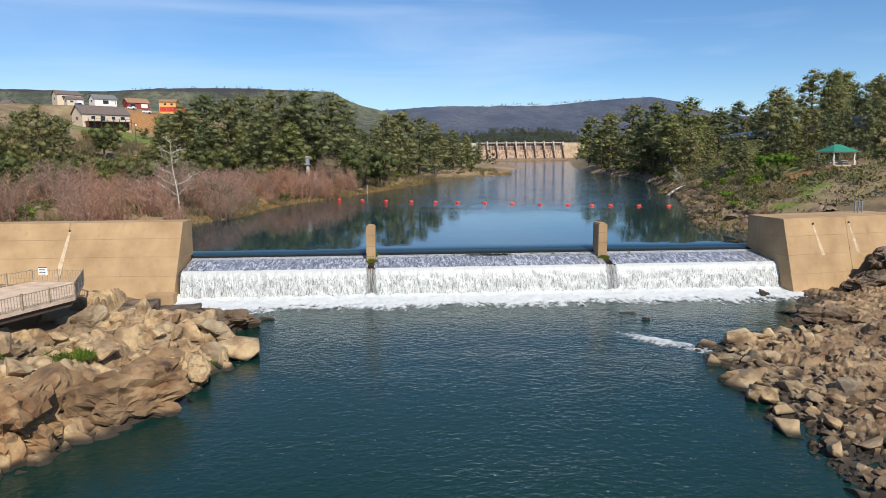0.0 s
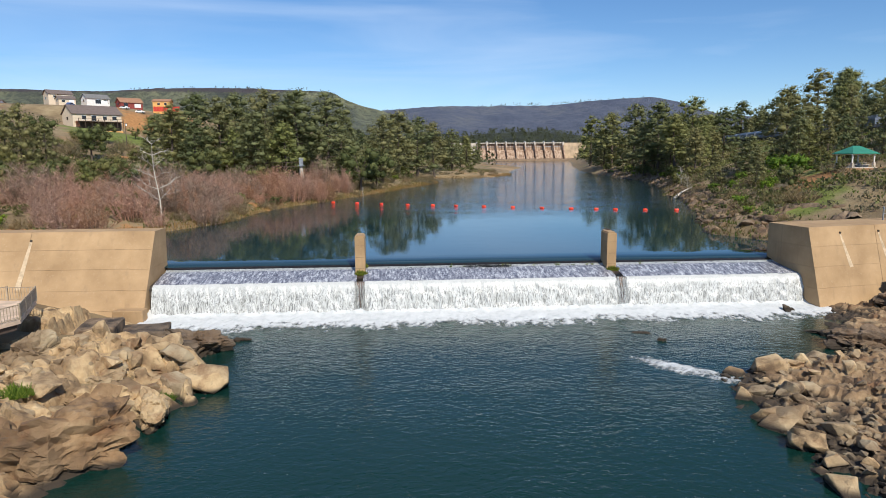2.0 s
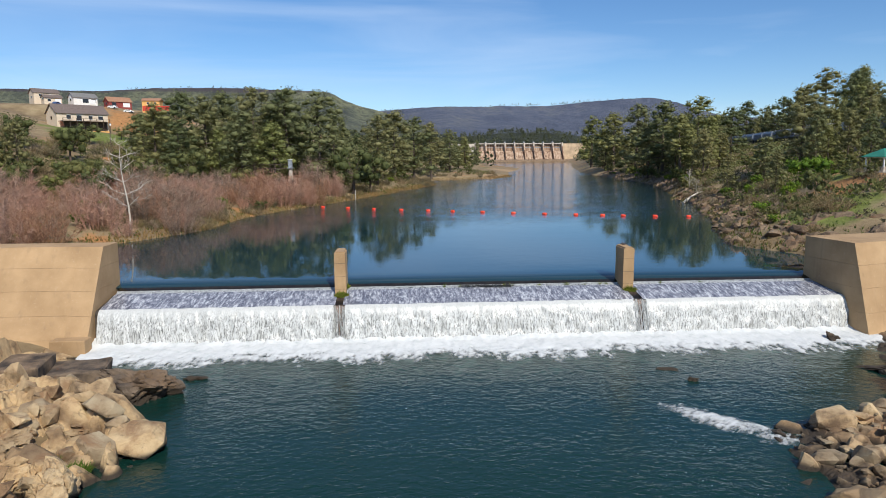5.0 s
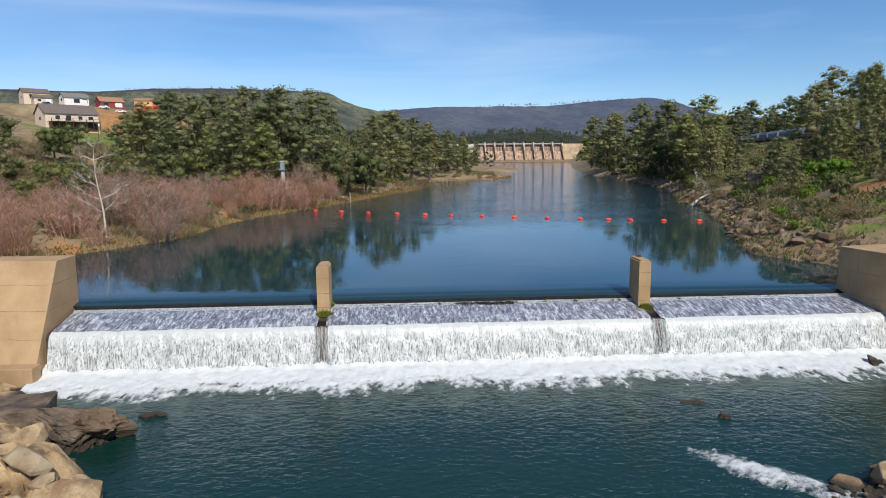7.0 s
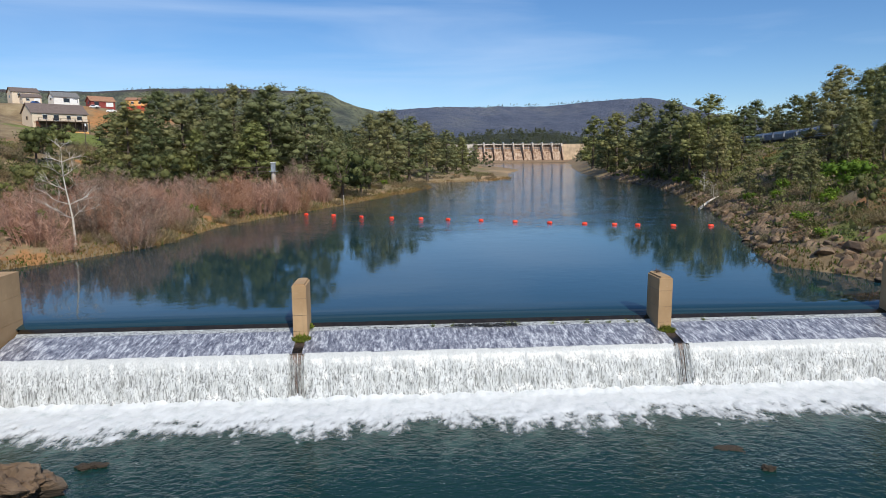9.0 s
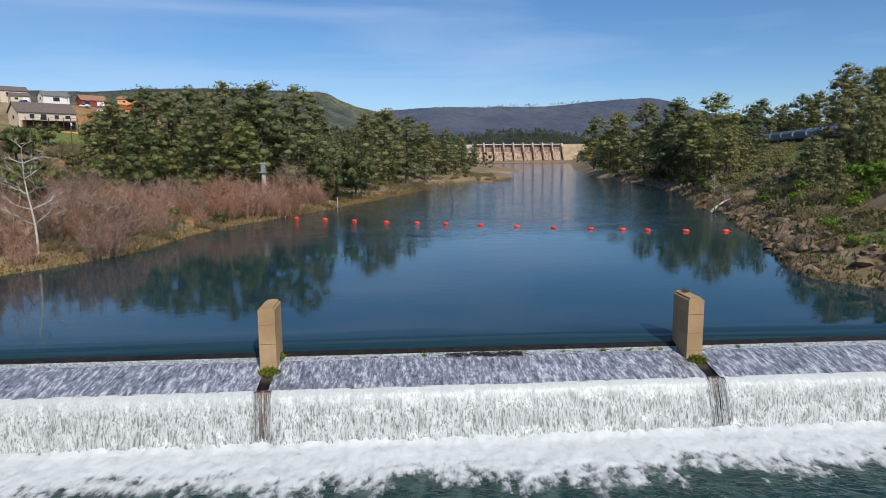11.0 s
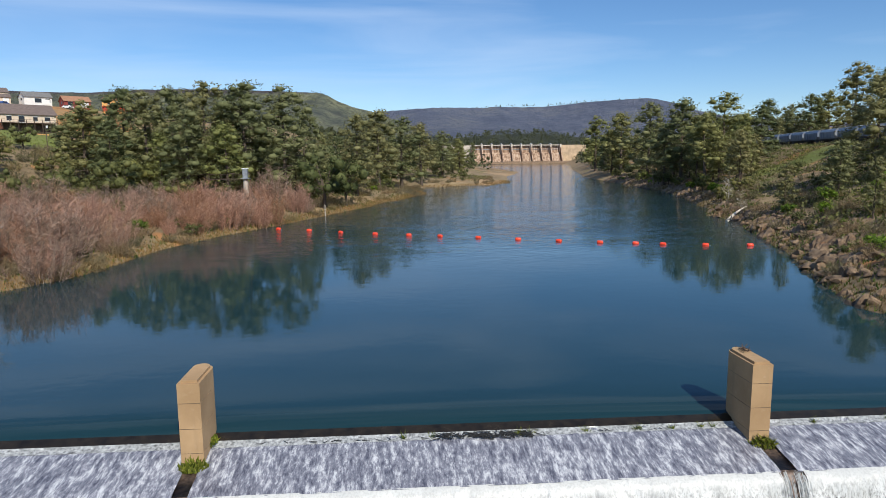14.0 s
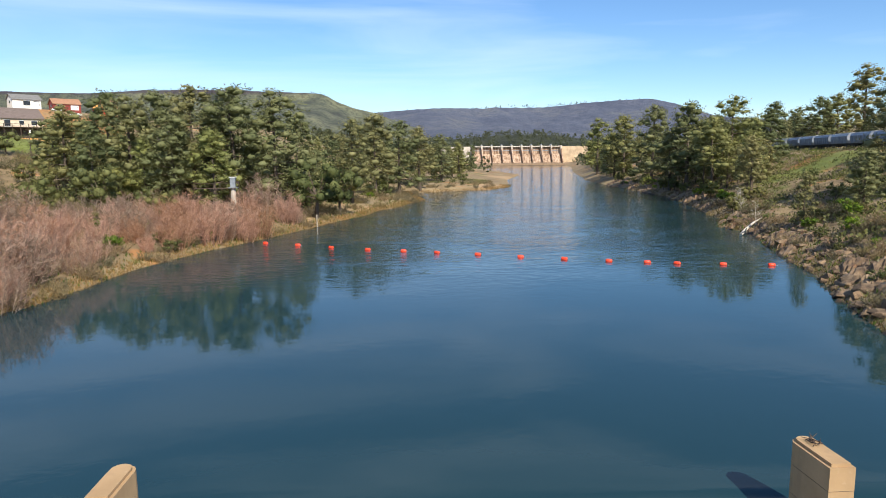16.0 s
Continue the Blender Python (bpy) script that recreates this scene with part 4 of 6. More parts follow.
PINES = [make_pine(1, 18, 0.27, PINE, 0, 1.0, 0.12), make_pine(2, 20, 0.23, PINE, 0.03, 1.0, 0.18), make_pine(3, 16, 0.31, PINE, -0.02, 1.1, 0.10),
         make_pine(4, 19, 0.26, PINE, 0.02, 1.0, 0.20), make_pine(5, 17, 0.31, PINE, 0.0, 1.1, 0.12), make_pine(6, 21, 0.24, PINE, -0.04, 0.8, 0.32)]
FAR_PINES = [make_pine(11, 18, 0.27, PINE, 0, 1.1, 0.06, 0.35), make_pine(12, 20, 0.23, PINE, 0.03, 1.1, 0.08, 0.35), make_pine(13, 16, 0.31, PINE, -0.02, 1.2, 0.05, 0.35)]
OAKS = [make_oak(31, 9, 0.42, OAK), make_oak(32, 8, 0.46, OAK), make_oak(33, 10, 0.38, OAK)]
BUSHES = [make_oak(41, 4, 0.6, BUSH, 2.2, "bush"), make_oak(42, 3.4, 0.7, OAK, 2.2, "bush")]
used = set()


def plant(src, m, label, group):
    """The first use takes the source itself, later ones are copies."""
    if src.name in used:
        ob = copy_thing(src, m)
        ob.matrix_basis = m
    else:
        used.add(src.name)
        ob = src
        ob.matrix_world = m
    return tagged(ob, label, "bush" if src.name.startswith("bush") else "tree", group)


def beyond_track(x, y):
    return (x - TRACK[0][0]) * TRACK_N[0] + (y - TRACK[0][1]) * TRACK_N[1] > 6


def scatter(seed, n, x_range, y_range, side, d_range, gap, srcs, label, group, s_range=(0.8, 1.15), spots=None):
    r = random.Random(seed)
    spots = [] if spots is None else spots
    tall = srcs is PINES or srcs is FAR_PINES
    tries = made = 0
    while made < n and tries < n * 60:
        tries += 1
        y = r.uniform(*y_range)
        d = r.uniform(*d_range)
        x = lerp_table(LEFT_UP, y) - d if side < 0 else lerp_table(RIGHT_UP, y) + d
        if not x_range[0] < x < x_range[1] or any((x - a) ** 2 + (y - b) ** 2 < gap * gap for a, b in spots):
            continue
        if side < 0 and y < 225 and x < -12.5 - 0.285 * (y + 76):
            if tall:
                continue
            low = 0.75
        elif side > 0 and y < 235 and (x + 4) / (y + 26) > 0.60 and not beyond_track(x, y):
            if tall:
                continue
            low = 0.6
        else:
            low = 1.0
        spots.append((x, y))
        s = r.uniform(*s_range) * low
        plant(r.choice(srcs), upright(x, y, s, r.uniform(0, 360), 0, s * r.uniform(0.9, 1.1)), label, group)
        made += 1
    return spots


PL = "tall grey-green pine in the wooded river bank"


def stand(rows, group, first=0):
    """Single large trees: place, height of the top and breadth of the crown."""
    for k, (x, y, top, wide) in enumerate(rows, first):
        src = PINES[k % 6]
        corners = [Vector(c) for c in src.children[1].bound_box]
        h, w0 = max(c.z for c in corners), max(c.x for c in corners) - min(c.x for c in corners)
        base = ground_height(x, y) - 0.15
        sz = (top - base) / h
        plant(src, upright(x, y, max(0.6 * sz, min(1.4 * sz, 1.2 * wide / w0)), k * 67 % 360, 0, sz), PL, group)


stand([(-72, 132, 25.6, 13.2), (-70, 151, 30.5, 12.2), (-59, 134, 27.5, 12.5), (-56, 147, 29.6, 12.5), (-46, 138, 29.9, 16.0), (-35, 134, 30.3, 12.6),
       (-27, 138, 29.2, 12.2), (-38, 124, 20.3, 8.6), (-10, 169, 24.3, 12.1), (-3, 204, 27.7, 11.9), (6, 224, 26.6, 11.7), (16, 253, 26.3, 13.0),
       (28, 282, 23.9, 12.9), (41, 316, 21.6, 12.0), (-24, 155, 24.8, 10.4), (-47, 125, 23.0, 8.8), (-64, 126, 21.0, 9.5), (-78, 141, 24.0, 10.5)], "left bank pines")
stand([(135, 373, 35.2, 20.0), (125, 304, 33.5, 18.0), (117, 252, 33.9, 17.0), (107, 199, 31.0, 14.4), (111, 178, 31.4, 19.0), (100, 168, 25.4, 11.7),
       (126, 181, 28.3, 10.4), (105, 208, 22.2, 11.5), (124, 315, 24.7, 13.0), (72, 71, 14.9, 8.3), (89, 84, 26.5, 12.9)], "right bank pines")
stand([(208, 243, 50.7, 13.9), (219, 236, 48.6, 17.5), (183, 238, 37.0, 13.6), (183, 268, 37.3, 14.3), (187, 257, 34.3, 12.5), (192, 237, 39.0, 14.6),
       (108, 91, 21.0, 10.4), (87, 72, 17.6, 6.8), (108, 156, 18.3, 11.2), (203, 214, 46.0, 18.2), (163, 146, 35.1, 18.0)], "right bank pines")
sl = [(-33, 120), (-26, 126), (-33, 115), (-47, 42), (-24, 127), (-20, 126), (-30, 124), (-72, 132), (-59, 134), (-46, 138), (-35, 134), (-27, 138)]
scatter(1, 44, (-86, 20), (126, 205), -1, (14, 70), 5.6, PINES, PL, "left bank pines", (0.6, 0.95), sl)
scatter(2, 56, (-70, 120), (200, 480), -1, (26, 95), 7.5, FAR_PINES, PL, "left bank pines", (0.8, 1.05), sl)
sr = [(68, 33), (69, 88), (64, 49), (66, 46), (62, 45), (60, 41), (67, 51), (72, 71), (89, 84), (111, 178), (104, 220), (107, 199)]
scatter(3, 34, (60, 200), (112, 240), 1, (9, 40), 5.6, PINES, PL, "right bank pines", (0.7, 1.0), sr)
scatter(4, 48, (60, 280), (240, 540), 1, (8, 60), 7.5, FAR_PINES, PL, "right bank pines", (0.85, 1.1), sr)
scatter(5, 54, (96, 300), (40, 320), 1, (66, 130), 6.0, FAR_PINES, PL, "right bank pines", (0.62, 0.95), sr)
for x, y, s, k in [(90, 70, 0.62, 3), (97, 60, 0.67, 0), (100, 48, 0.69, 5), (92, 40, 0.62, 4), (104, 66, 0.69, 1), (98, 86, 0.62, 3), (110, 55, 0.74, 0), (88, 78, 0.60, 0), (84, 72, 0.67, 3), (79, 50, 0.55, 0),
                   (90, 60, 0.73, 2), (95, 52, 0.77, 5), (83, 45, 0.50, 1), (114, 98, 0.8, 0), (118, 104, 0.95, 3), (124, 112, 1.0, 1), (110, 90, 0.8, 4)]:
    plant(PINES[k], upright(x, y, s, x * 37 % 360), PL, "right bank pines")
plant(OAKS[1], upright(-17, 131, 1.75, 40, 0, 1.75), "broad dark green live oak at the wood's edge", "left bank oaks")
plant(OAKS[0], upright(-12, 141, 1.3, 140), "broad dark green live oak at the wood's edge", "left bank oaks")
scatter(6, 30, (46, 130), (18, 115), 1, (13, 40), 4.5, OAKS + BUSHES, "dark green shrubby oak on the rocky bank", "right bank oaks", (0.4, 0.8), sr)
scatter(7, 64, (-230, 0), (70, 240), -1, (30, 125), 4.5, OAKS, "dark green round live oak on the slope", "left bank oaks", (0.6, 1.35), sl)
scatter(8, 26, (-90, 40), (100, 300), -1, (9, 24), 4, OAKS + BUSHES, "dark green shrubby oak at the wood's edge", "left bank oaks", (0.4, 0.75), sl)
for x, y, s in [(-80, 47, 0.62), (-87, 53, 0.7), (-76, 64, 0.5), (-98, 60, 0.8)]:
    plant(OAKS[1], upright(x, y, s, x * 7 % 360), "olive green oak beside the field", "left bank oaks")
scatter(9, 34, (-170, -66), (45, 115), -1, (34, 100), 5, OAKS, "olive green oak beside the field", "left bank oaks", (0.6, 1.2), sl)
scatter(10, 30, (60, 160), (105, 300), 1, (3, 11), 4, OAKS + BUSHES, "dark green shrubby oak on the rocky bank", "right bank oaks", (0.4, 0.7), sr)
for x, y, s in [(-104, 88, 1.2), (-111, 96, 1.4), (-101, 78, 0.95), (-92, 80, 0.85), (-118, 84, 1.2)]:
    plant(OAKS[0], upright(x, y, s, x * 13 % 360), "olive green oak beside the field", "left bank oaks")
for x, y, s in [(-94, 92, 1.05), (-99, 95, 0.9), (-91, 97, 0.85)]:
    plant(PINES[4], upright(x, y, s, x * 11 % 360), "broad dark green pine beside the field", "left bank pines")
plant(BUSHES[0], upright(67.5, 50.5, 1.5, 20, 0, 1.25), "bright green rounded bush on the bank", "right bank bushes")
plant(BUSHES[0], upright(70.5, 52.5, 1.3, 120, 0, 1.15), "bright green rounded bush on the bank", "right bank bushes")
plant(PINES[1], upright(60.5, 49.0, 0.42, 10), "young grey-green pine at the water", "right bank pines")
plant(PINES[0], upright(70.0, 82.0, 0.5, 10), "young grey-green pine at the water", "right bank pines")
WILLOWS = [twig_mesh("willow_shrub", 70 + k, 52, 5.0, 1.9 + 0.25 * k, 36, WILLOW, 0.018) for k in range(5)]
SCRUBS = [twig_mesh("scrub_bush", 80 + k, 40, 2.2, 1.6, 11, SCRUB) for k in range(3)]


def shrub(me, m, name, label, group):
    ob = new(name, me)
    ob.matrix_world = m
    return tagged(ob, label, "shrub", group)


rw = random.Random(5)
for i in range(250):
    y = rw.uniform(10, 122)
    d = rw.uniform(0.4, 52 - 0.36 * max(0, y - 40))
    x = lerp_table(LEFT_UP, y) - d
    if math.hypot(x + 78, y - 55) < 9 or noise.noise((x * 0.10, y * 0.10, 12)) < -0.14:
        continue
    s = 1.22 + 1.0 * noise.noise((x * 0.13, y * 0.13, 4)) + rw.uniform(-0.35, 0.45)
    shrub(rw.choice(WILLOWS), upright(x, y, s, rw.uniform(0, 360)), "willow_shrub", "bare reddish-brown willow thicket on the bank", "willow thicket")
for i in range(115):
    y = rw.uniform(20, 300)
    x = lerp_table(LEFT_UP, y) - rw.uniform(0, 14)
    shrub(rw.choice(SCRUBS), upright(x, y, rw.uniform(0.7, 1.4), rw.uniform(0, 360)), "scrub_bush", "dry brown leafless scrub near the water", "waterside scrub")
for i in range(70):
    y = rw.uniform(14, 160)
    x = lerp_table(RIGHT_UP, y) + rw.uniform(2, 14)
    shrub(rw.choice(SCRUBS), upright(x, y, rw.uniform(0.7, 1.4), rw.uniform(0, 360)), "scrub_bush", "dry brown leafless scrub near the water", "waterside scrub")

for i in range(46):
    y = rw.uniform(16, 110)
    x = lerp_table(LEFT_UP, y) - rw.uniform(2, 30)
    plant(rw.choice(BUSHES), upright(x, y, rw.uniform(0.3, 0.7), rw.uniform(0, 360)), "small green bush among the willows", "willow bank bushes")
for i in range(30):
    y = rw.uniform(12, 100)
    x = lerp_table(RIGHT_UP, y) + rw.uniform(4, 22)
    plant(rw.choice(BUSHES), upright(x, y, rw.uniform(0.3, 0.6), rw.uniform(0, 360)), "low green bush on the rocky bank", "rocky bank bushes")

for i in range(190):
    y = rw.uniform(45, 200)
    x = lerp_table(LEFT_UP, y) - rw.uniform(34, 112)
    shrub(rw.choice(SCRUBS), upright(x, y, rw.uniform(0.6, 1.3), rw.uniform(0, 360)), "hillside_brush", "dry grey-brown brush on the slope", "slope brush").scale *= 1.7
for i in range(40):
    y = rw.uniform(14, 120)
    x = lerp_table(RIGHT_UP, y) + rw.uniform(6, 36)
    if math.hypot(x - 69, y - 34) > 7:
        shrub(rw.choice(SCRUBS), upright(x, y, rw.uniform(0.6, 1.2), rw.uniform(0, 360)), "hillside_brush", "dry grey-brown brush on the slope", "slope brush")


def make_bank_rock():
    """Broken bedrock along the pool's rocky bank."""
    ys = axis([(7, 0.45), (75, 0.8), (150, 2.0), (300, 1)])
    ds = axis([(-2.0, 0.45), (9, 0.8), (15, 1)])
    verts = []
    for y in ys:
        wob = 2.0 * noise.noise((lerp_table(RIGHT_UP, y) * 0.06, y * 0.06, 3.1))
        for d in ds:
            x = lerp_table(RIGHT_UP, y) + wob + d
            k = min(1.0, max(0.0, (d + 1.5) / 2)) * min(1.0, max(0.0, (14 - d) / 6))
            patch = 0.55 + 0.9 * noise.noise((x * 0.08, y * 0.08, 6))
            z = ground_height(x, y) - 0.25 + k * (0.5 * patch + 1.25 * blocks(x, y, 3.0, 7) + 0.55 * blocks(x, y, 1.2, 8))
            verts.append((x, y, z))
    w = len(ds)
    faces = [(j * w + i, j * w + i + 1, (j + 1) * w + i + 1, (j + 1) * w + i) for j in range(len(ys) - 1) for i in range(w - 1)]
    thing("bedrock_bank", "broken brown bedrock along the pool's edge", "rock", kind="structure", data=mesh("bedrock_bank", verts, faces, ROCK_UP))


make_bank_rock()


def undergrowth(name, label, material, seed, n, size, areas):
    """Low leafy mounds covering the ground between the trees."""
    r = random.Random(seed)
    verts, faces = [], []
    for i in range(n):
        side, y0, y1, d0, d1 = areas[i % len(areas)]
        y = r.uniform(y0, y1)
        d = r.uniform(d0, d1)
        x = lerp_table(LEFT_UP, y) - d if side < 0 else lerp_table(RIGHT_UP, y) + d
        if noise.noise((x * 0.07, y * 0.07, seed)) < -0.12 or math.hypot(x - 66, y - 33) < 11 or math.hypot(x + 24, y - 127) < 7:
            continue
        c = Vector((x, y, ground_height(x, y)))
        rad = size * (0.5 + r.random())
        for k in range(15):
            a, q = r.random() * 6.283, math.sqrt(r.random())
            p = c + Vector((math.cos(a) * q * rad, math.sin(a) * q * rad, rad * 0.75 * (1 - q * q) * r.random()))
            e = Vector((r.gauss(0, 0.7), r.gauss(0, 0.7), 0.9)).normalized() * rad * 0.4
            s = e.cross(Vector((r.gauss(0, 1), r.gauss(0, 1), r.gauss(0, 1)))).normalized() * rad * 0.12
            b = len(verts)
            verts += [p, p + e * 0.6 - s, p + e, p + e * 0.6 + s]
            faces.append((b, b + 1, b + 2, b + 3))
    thing(name, label, "undergrowth", kind="stuff", data=mesh(name, verts, faces, material))


FLOOR = [(-1, 95, 330, 10, 80), (1, 105, 330, 7, 60), (-1, 40, 230, 30, 120), (1, 6, 120, 6, 60)]
undergrowth("leafy_undergrowth", "dark green brush and saplings under the trees", OAK, 21, 6500, 1.25, FLOOR)
undergrowth("dry_undergrowth", "dry brown grass and brush on the slopes", SCRUB, 22, 7500, 0.85, FLOOR)
undergrowth("green_ground_cover", "bright green spring grass tufts on the slopes", GRASS, 23, 4200, 0.55, [(-1, 120, 230, 60, 125), (1, 14, 120, 12, 48), (1, 90, 240, 30, 50)])

# ---------------------------------------------------------------- hills and far woods
def make_hill_material(name, a, b, c, scale):
    m = mat(name, b, 0.95)
    v = coords(m, space="World")
    col = ramp(m, noise_tex(m, v, scale, 9, 0.7), [(0.34, a), (0.5, b), (0.66, c)])
    col = blend(m, remap(m, noise_tex(m, v, scale * 6, 5, 0.7), 0.48, 0.6, 0, 0.6), col, a)
    col = blend(m, remap(m, noise_tex(m, v, 0.07, 5, 0.75), 0.52, 0.60, 0, 0.45), col, tuple(k * 0.6 for k in a))
    link(m, col, bsdf(m).inputs["Base Color"])
    bump(m, noise_tex(m, v, scale * 8, 8, 0.75), 1.0, 25.0)
    return m


def make_hill(name, label, crest, depth, y0, material, cliff, seed, step=14.0):
    """A long hill: crest is a table of x and height, the face falls towards the river."""
    xs = axis([(crest[0][0], step), (crest[-1][0], 1)])
    prof = [(-1.0, 0.0), (-0.8, 0.14), (-0.6, 0.32), (-0.4, 0.52), (-0.24, 0.70), (-0.12, 0.86 - cliff), (-0.05, 0.93 - 0.4 * cliff), (-0.02, 0.995), (0.0, 1.0), (0.3, 1.0), (1.0, 0.97)]
    verts = []
    for u, k in prof:
        for x in xs:
            h = lerp_table(crest, x)
            gully = 0.10 * noise.noise((x * 0.006, u * 2, seed)) + 0.05 * noise.noise((x * 0.02, u * 3, seed + 4))
            kk = k + (gully * 4 * k * (1 - k) if u < 0 else 0)
            edge = 0.012 * noise.noise((x * 0.03, 2, seed)) if u > -0.06 else 0
            verts.append((x, y0 + u * depth + depth * 0.12 * noise.noise((x * 0.002, u, seed)), h * (kk + edge)))
    w = len(xs)
    faces = [(j * w + i, j * w + i + 1, (j + 1) * w + i + 1, (j + 1) * w + i) for j in range(len(prof) - 1) for i in range(w - 1)]
    return thing(name, label, "hill", kind="structure", data=mesh(name, verts, faces, material, True))


MESA = make_hill_material("mesa_slope", (0.075, 0.085, 0.072), (0.19, 0.205, 0.13), (0.30, 0.30, 0.17), 0.009)
mv = coords(MESA, space="World")
msep = MESA.node_tree.nodes.new("ShaderNodeSeparateXYZ")
mlow = MESA.node_tree.nodes.new("ShaderNodeMath")
mlow.operation = "MULTIPLY_ADD"
mlow.inputs[1].default_value = 26.0
link(MESA, noise_tex(MESA, mv, 0.012, 6, 0.7), mlow.inputs[0])
link(MESA, mv, msep.inputs[0])
link(MESA, msep.outputs["Z"], mlow.inputs[2])
mcol = bsdf(MESA).inputs["Base Color"].links[0].from_socket
link(MESA, blend(MESA, remap(MESA, mlow.outputs[0], 226, 236, 0, 0.85), mcol, (0.085, 0.068, 0.085)), bsdf(MESA).inputs["Base Color"])
# distance haze is put into the ridge's base colours as a blue tint
RIDGE = make_hill_material("hazy_ridge_chaparral", (0.080, 0.100, 0.155), (0.125, 0.14, 0.195), (0.19, 0.20, 0.21), 0.0045)
WOODS = make_hill_material("woodland_floor", (0.030, 0.038, 0.018), (0.060, 0.070, 0.032), (0.10, 0.11, 0.05), 0.02)
MESA_LINE = [(-2600, 225), (-1500, 232), (-900, 222), (-700, 230), (-444, 234), (-175, 221), (-145, 212), (-125, 198), (-69, 176), (0, 160), (150, 110), (300, 40), (360, 5)]
RIDGE_LINE = [(-700, 160), (-100, 196), (13, 206), (294, 218), (500, 223), (520, 229), (814, 238), (1000, 252), (1214, 261), (1351, 241), (1573, 192), (2200, 150), (3600, 120)]
make_hill("hill_left", "flat-topped grassy mesa with a dark rocky rim", MESA_LINE, 1000, 2200, MESA, 0.12, 3)
make_hill("hill_right", "long dark wooded ridge on the horizon, tinted blue for haze", RIDGE_LINE, 1300, 2900, RIDGE, 0.04, 9)


def spiky(verts, faces, r, p, h, wd, n):
    """A small far tree: a loose cone of leafy blades."""
    for k in range(n):
        u = r.random()
        a = r.random() * 6.283
        rad = wd * (1 - u) ** 0.7 * (0.5 + 0.6 * r.random())
        c = p + Vector((math.cos(a) * rad, math.sin(a) * rad, h * (0.12 + 0.85 * u)))
        e = Vector((r.gauss(0, 1), r.gauss(0, 1), r.gauss(0.4, 0.7))).normalized() * h * 0.16
        s = e.cross(Vector((r.gauss(0, 1), r.gauss(0, 1), r.gauss(0, 1)))).normalized() * h * 0.075
        b = len(verts)
        verts += [c - e, c + s, c + e, c - s]
        faces.append((b, b + 1, b + 2, b + 3))


def far_woods():
    r = random.Random(77)
    verts, faces = [], []
    n = 0
    while n < 2000:
        if n < 1200:
            x, y = r.uniform(-500, 900), r.uniform(1040, 1500)
        elif n < 1650:
            y = r.uniform(430, 1000)
            x = lerp_table(LEFT_UP, y) - r.uniform(25, 260)
        else:
            y = r.uniform(480, 1000)
            x = lerp_table(RIGHT_UP, y) + r.uniform(10, 200)
        z = mid_hill(x, y)
        spiky(verts, faces, r, Vector((x, y, z - 1)), r.uniform(8, 14), r.uniform(4, 7), 26)
        n += 1
    for i in range(420):
        if i % 3:
            x = r.uniform(-100, 1500)
            y, z = 2900 + r.uniform(-30, 60), lerp_table(RIDGE_LINE, x)
        else:
            x = r.uniform(-900, -150)
            y, z = 2200 + r.uniform(-20, 60), lerp_table(MESA_LINE, x)
        if noise.noise((x * 0.01, 5, 0)) > -0.15:
            spiky(verts, faces, r, Vector((x, y, z - 3)), r.uniform(5, 13), r.uniform(3, 6), 14)
    thing("far_woods", "dark green mixed woods on the far slopes", "woods", kind="stuff", data=mesh("far_woods", verts, faces, FAR_LEAF))


def mid_hill(x, y):
    k = max(0.0, min(1.0, (y - 1030) / 380))
    bump_h = 40 * math.exp(-((x - 330) / 260) ** 2) + 12 * math.exp(-((x + 80) / 200) ** 2) + 22
    return max(ground_height(x, y), k * bump_h)


hx, hy = axis([(-900, 40), (1300, 1)]), axis([(1025, 30), (1700, 1)])
w = len(hx)
thing("hill_middle", "low wooded rise behind the far dam", "hill", kind="structure",
      data=mesh("hill_middle", [(x, y, mid_hill(x, y) - 0.5 + (0 if y > 1030 else -6)) for y in hy for x in hx],
                [(j * w + i, j * w + i + 1, (j + 1) * w + i + 1, (j + 1) * w + i) for j in range(len(hy) - 1) for i in range(w - 1)], WOODS, True))
far_woods()

# ---------------------------------------------------------------- far diversion dam
DAM_FACE = mat("dam_concrete", (0.4, 0.3, 0.2), 0.9)
dv = coords(DAM_FACE, (1, 1, 0.06), "World")
link(DAM_FACE, ramp(DAM_FACE, noise_tex(DAM_FACE, dv, 0.35, 6, 0.7), [(0.38, (0.12, 0.07, 0.045)), (0.5, (0.34, 0.225, 0.15)), (0.64, (0.52, 0.41, 0.31))]), bsdf(DAM_FACE).inputs["Base Color"])
PALE = plain("pale_concrete", (0.50, 0.44, 0.37), 0.9, scale=0.2)
TAN = plain("tan_concrete", (0.50, 0.37, 0.24), 0.9, scale=0.2)
STEEL = plain("grey_steel", (0.32, 0.34, 0.36), 0.45, 0.6, scale=2.0)


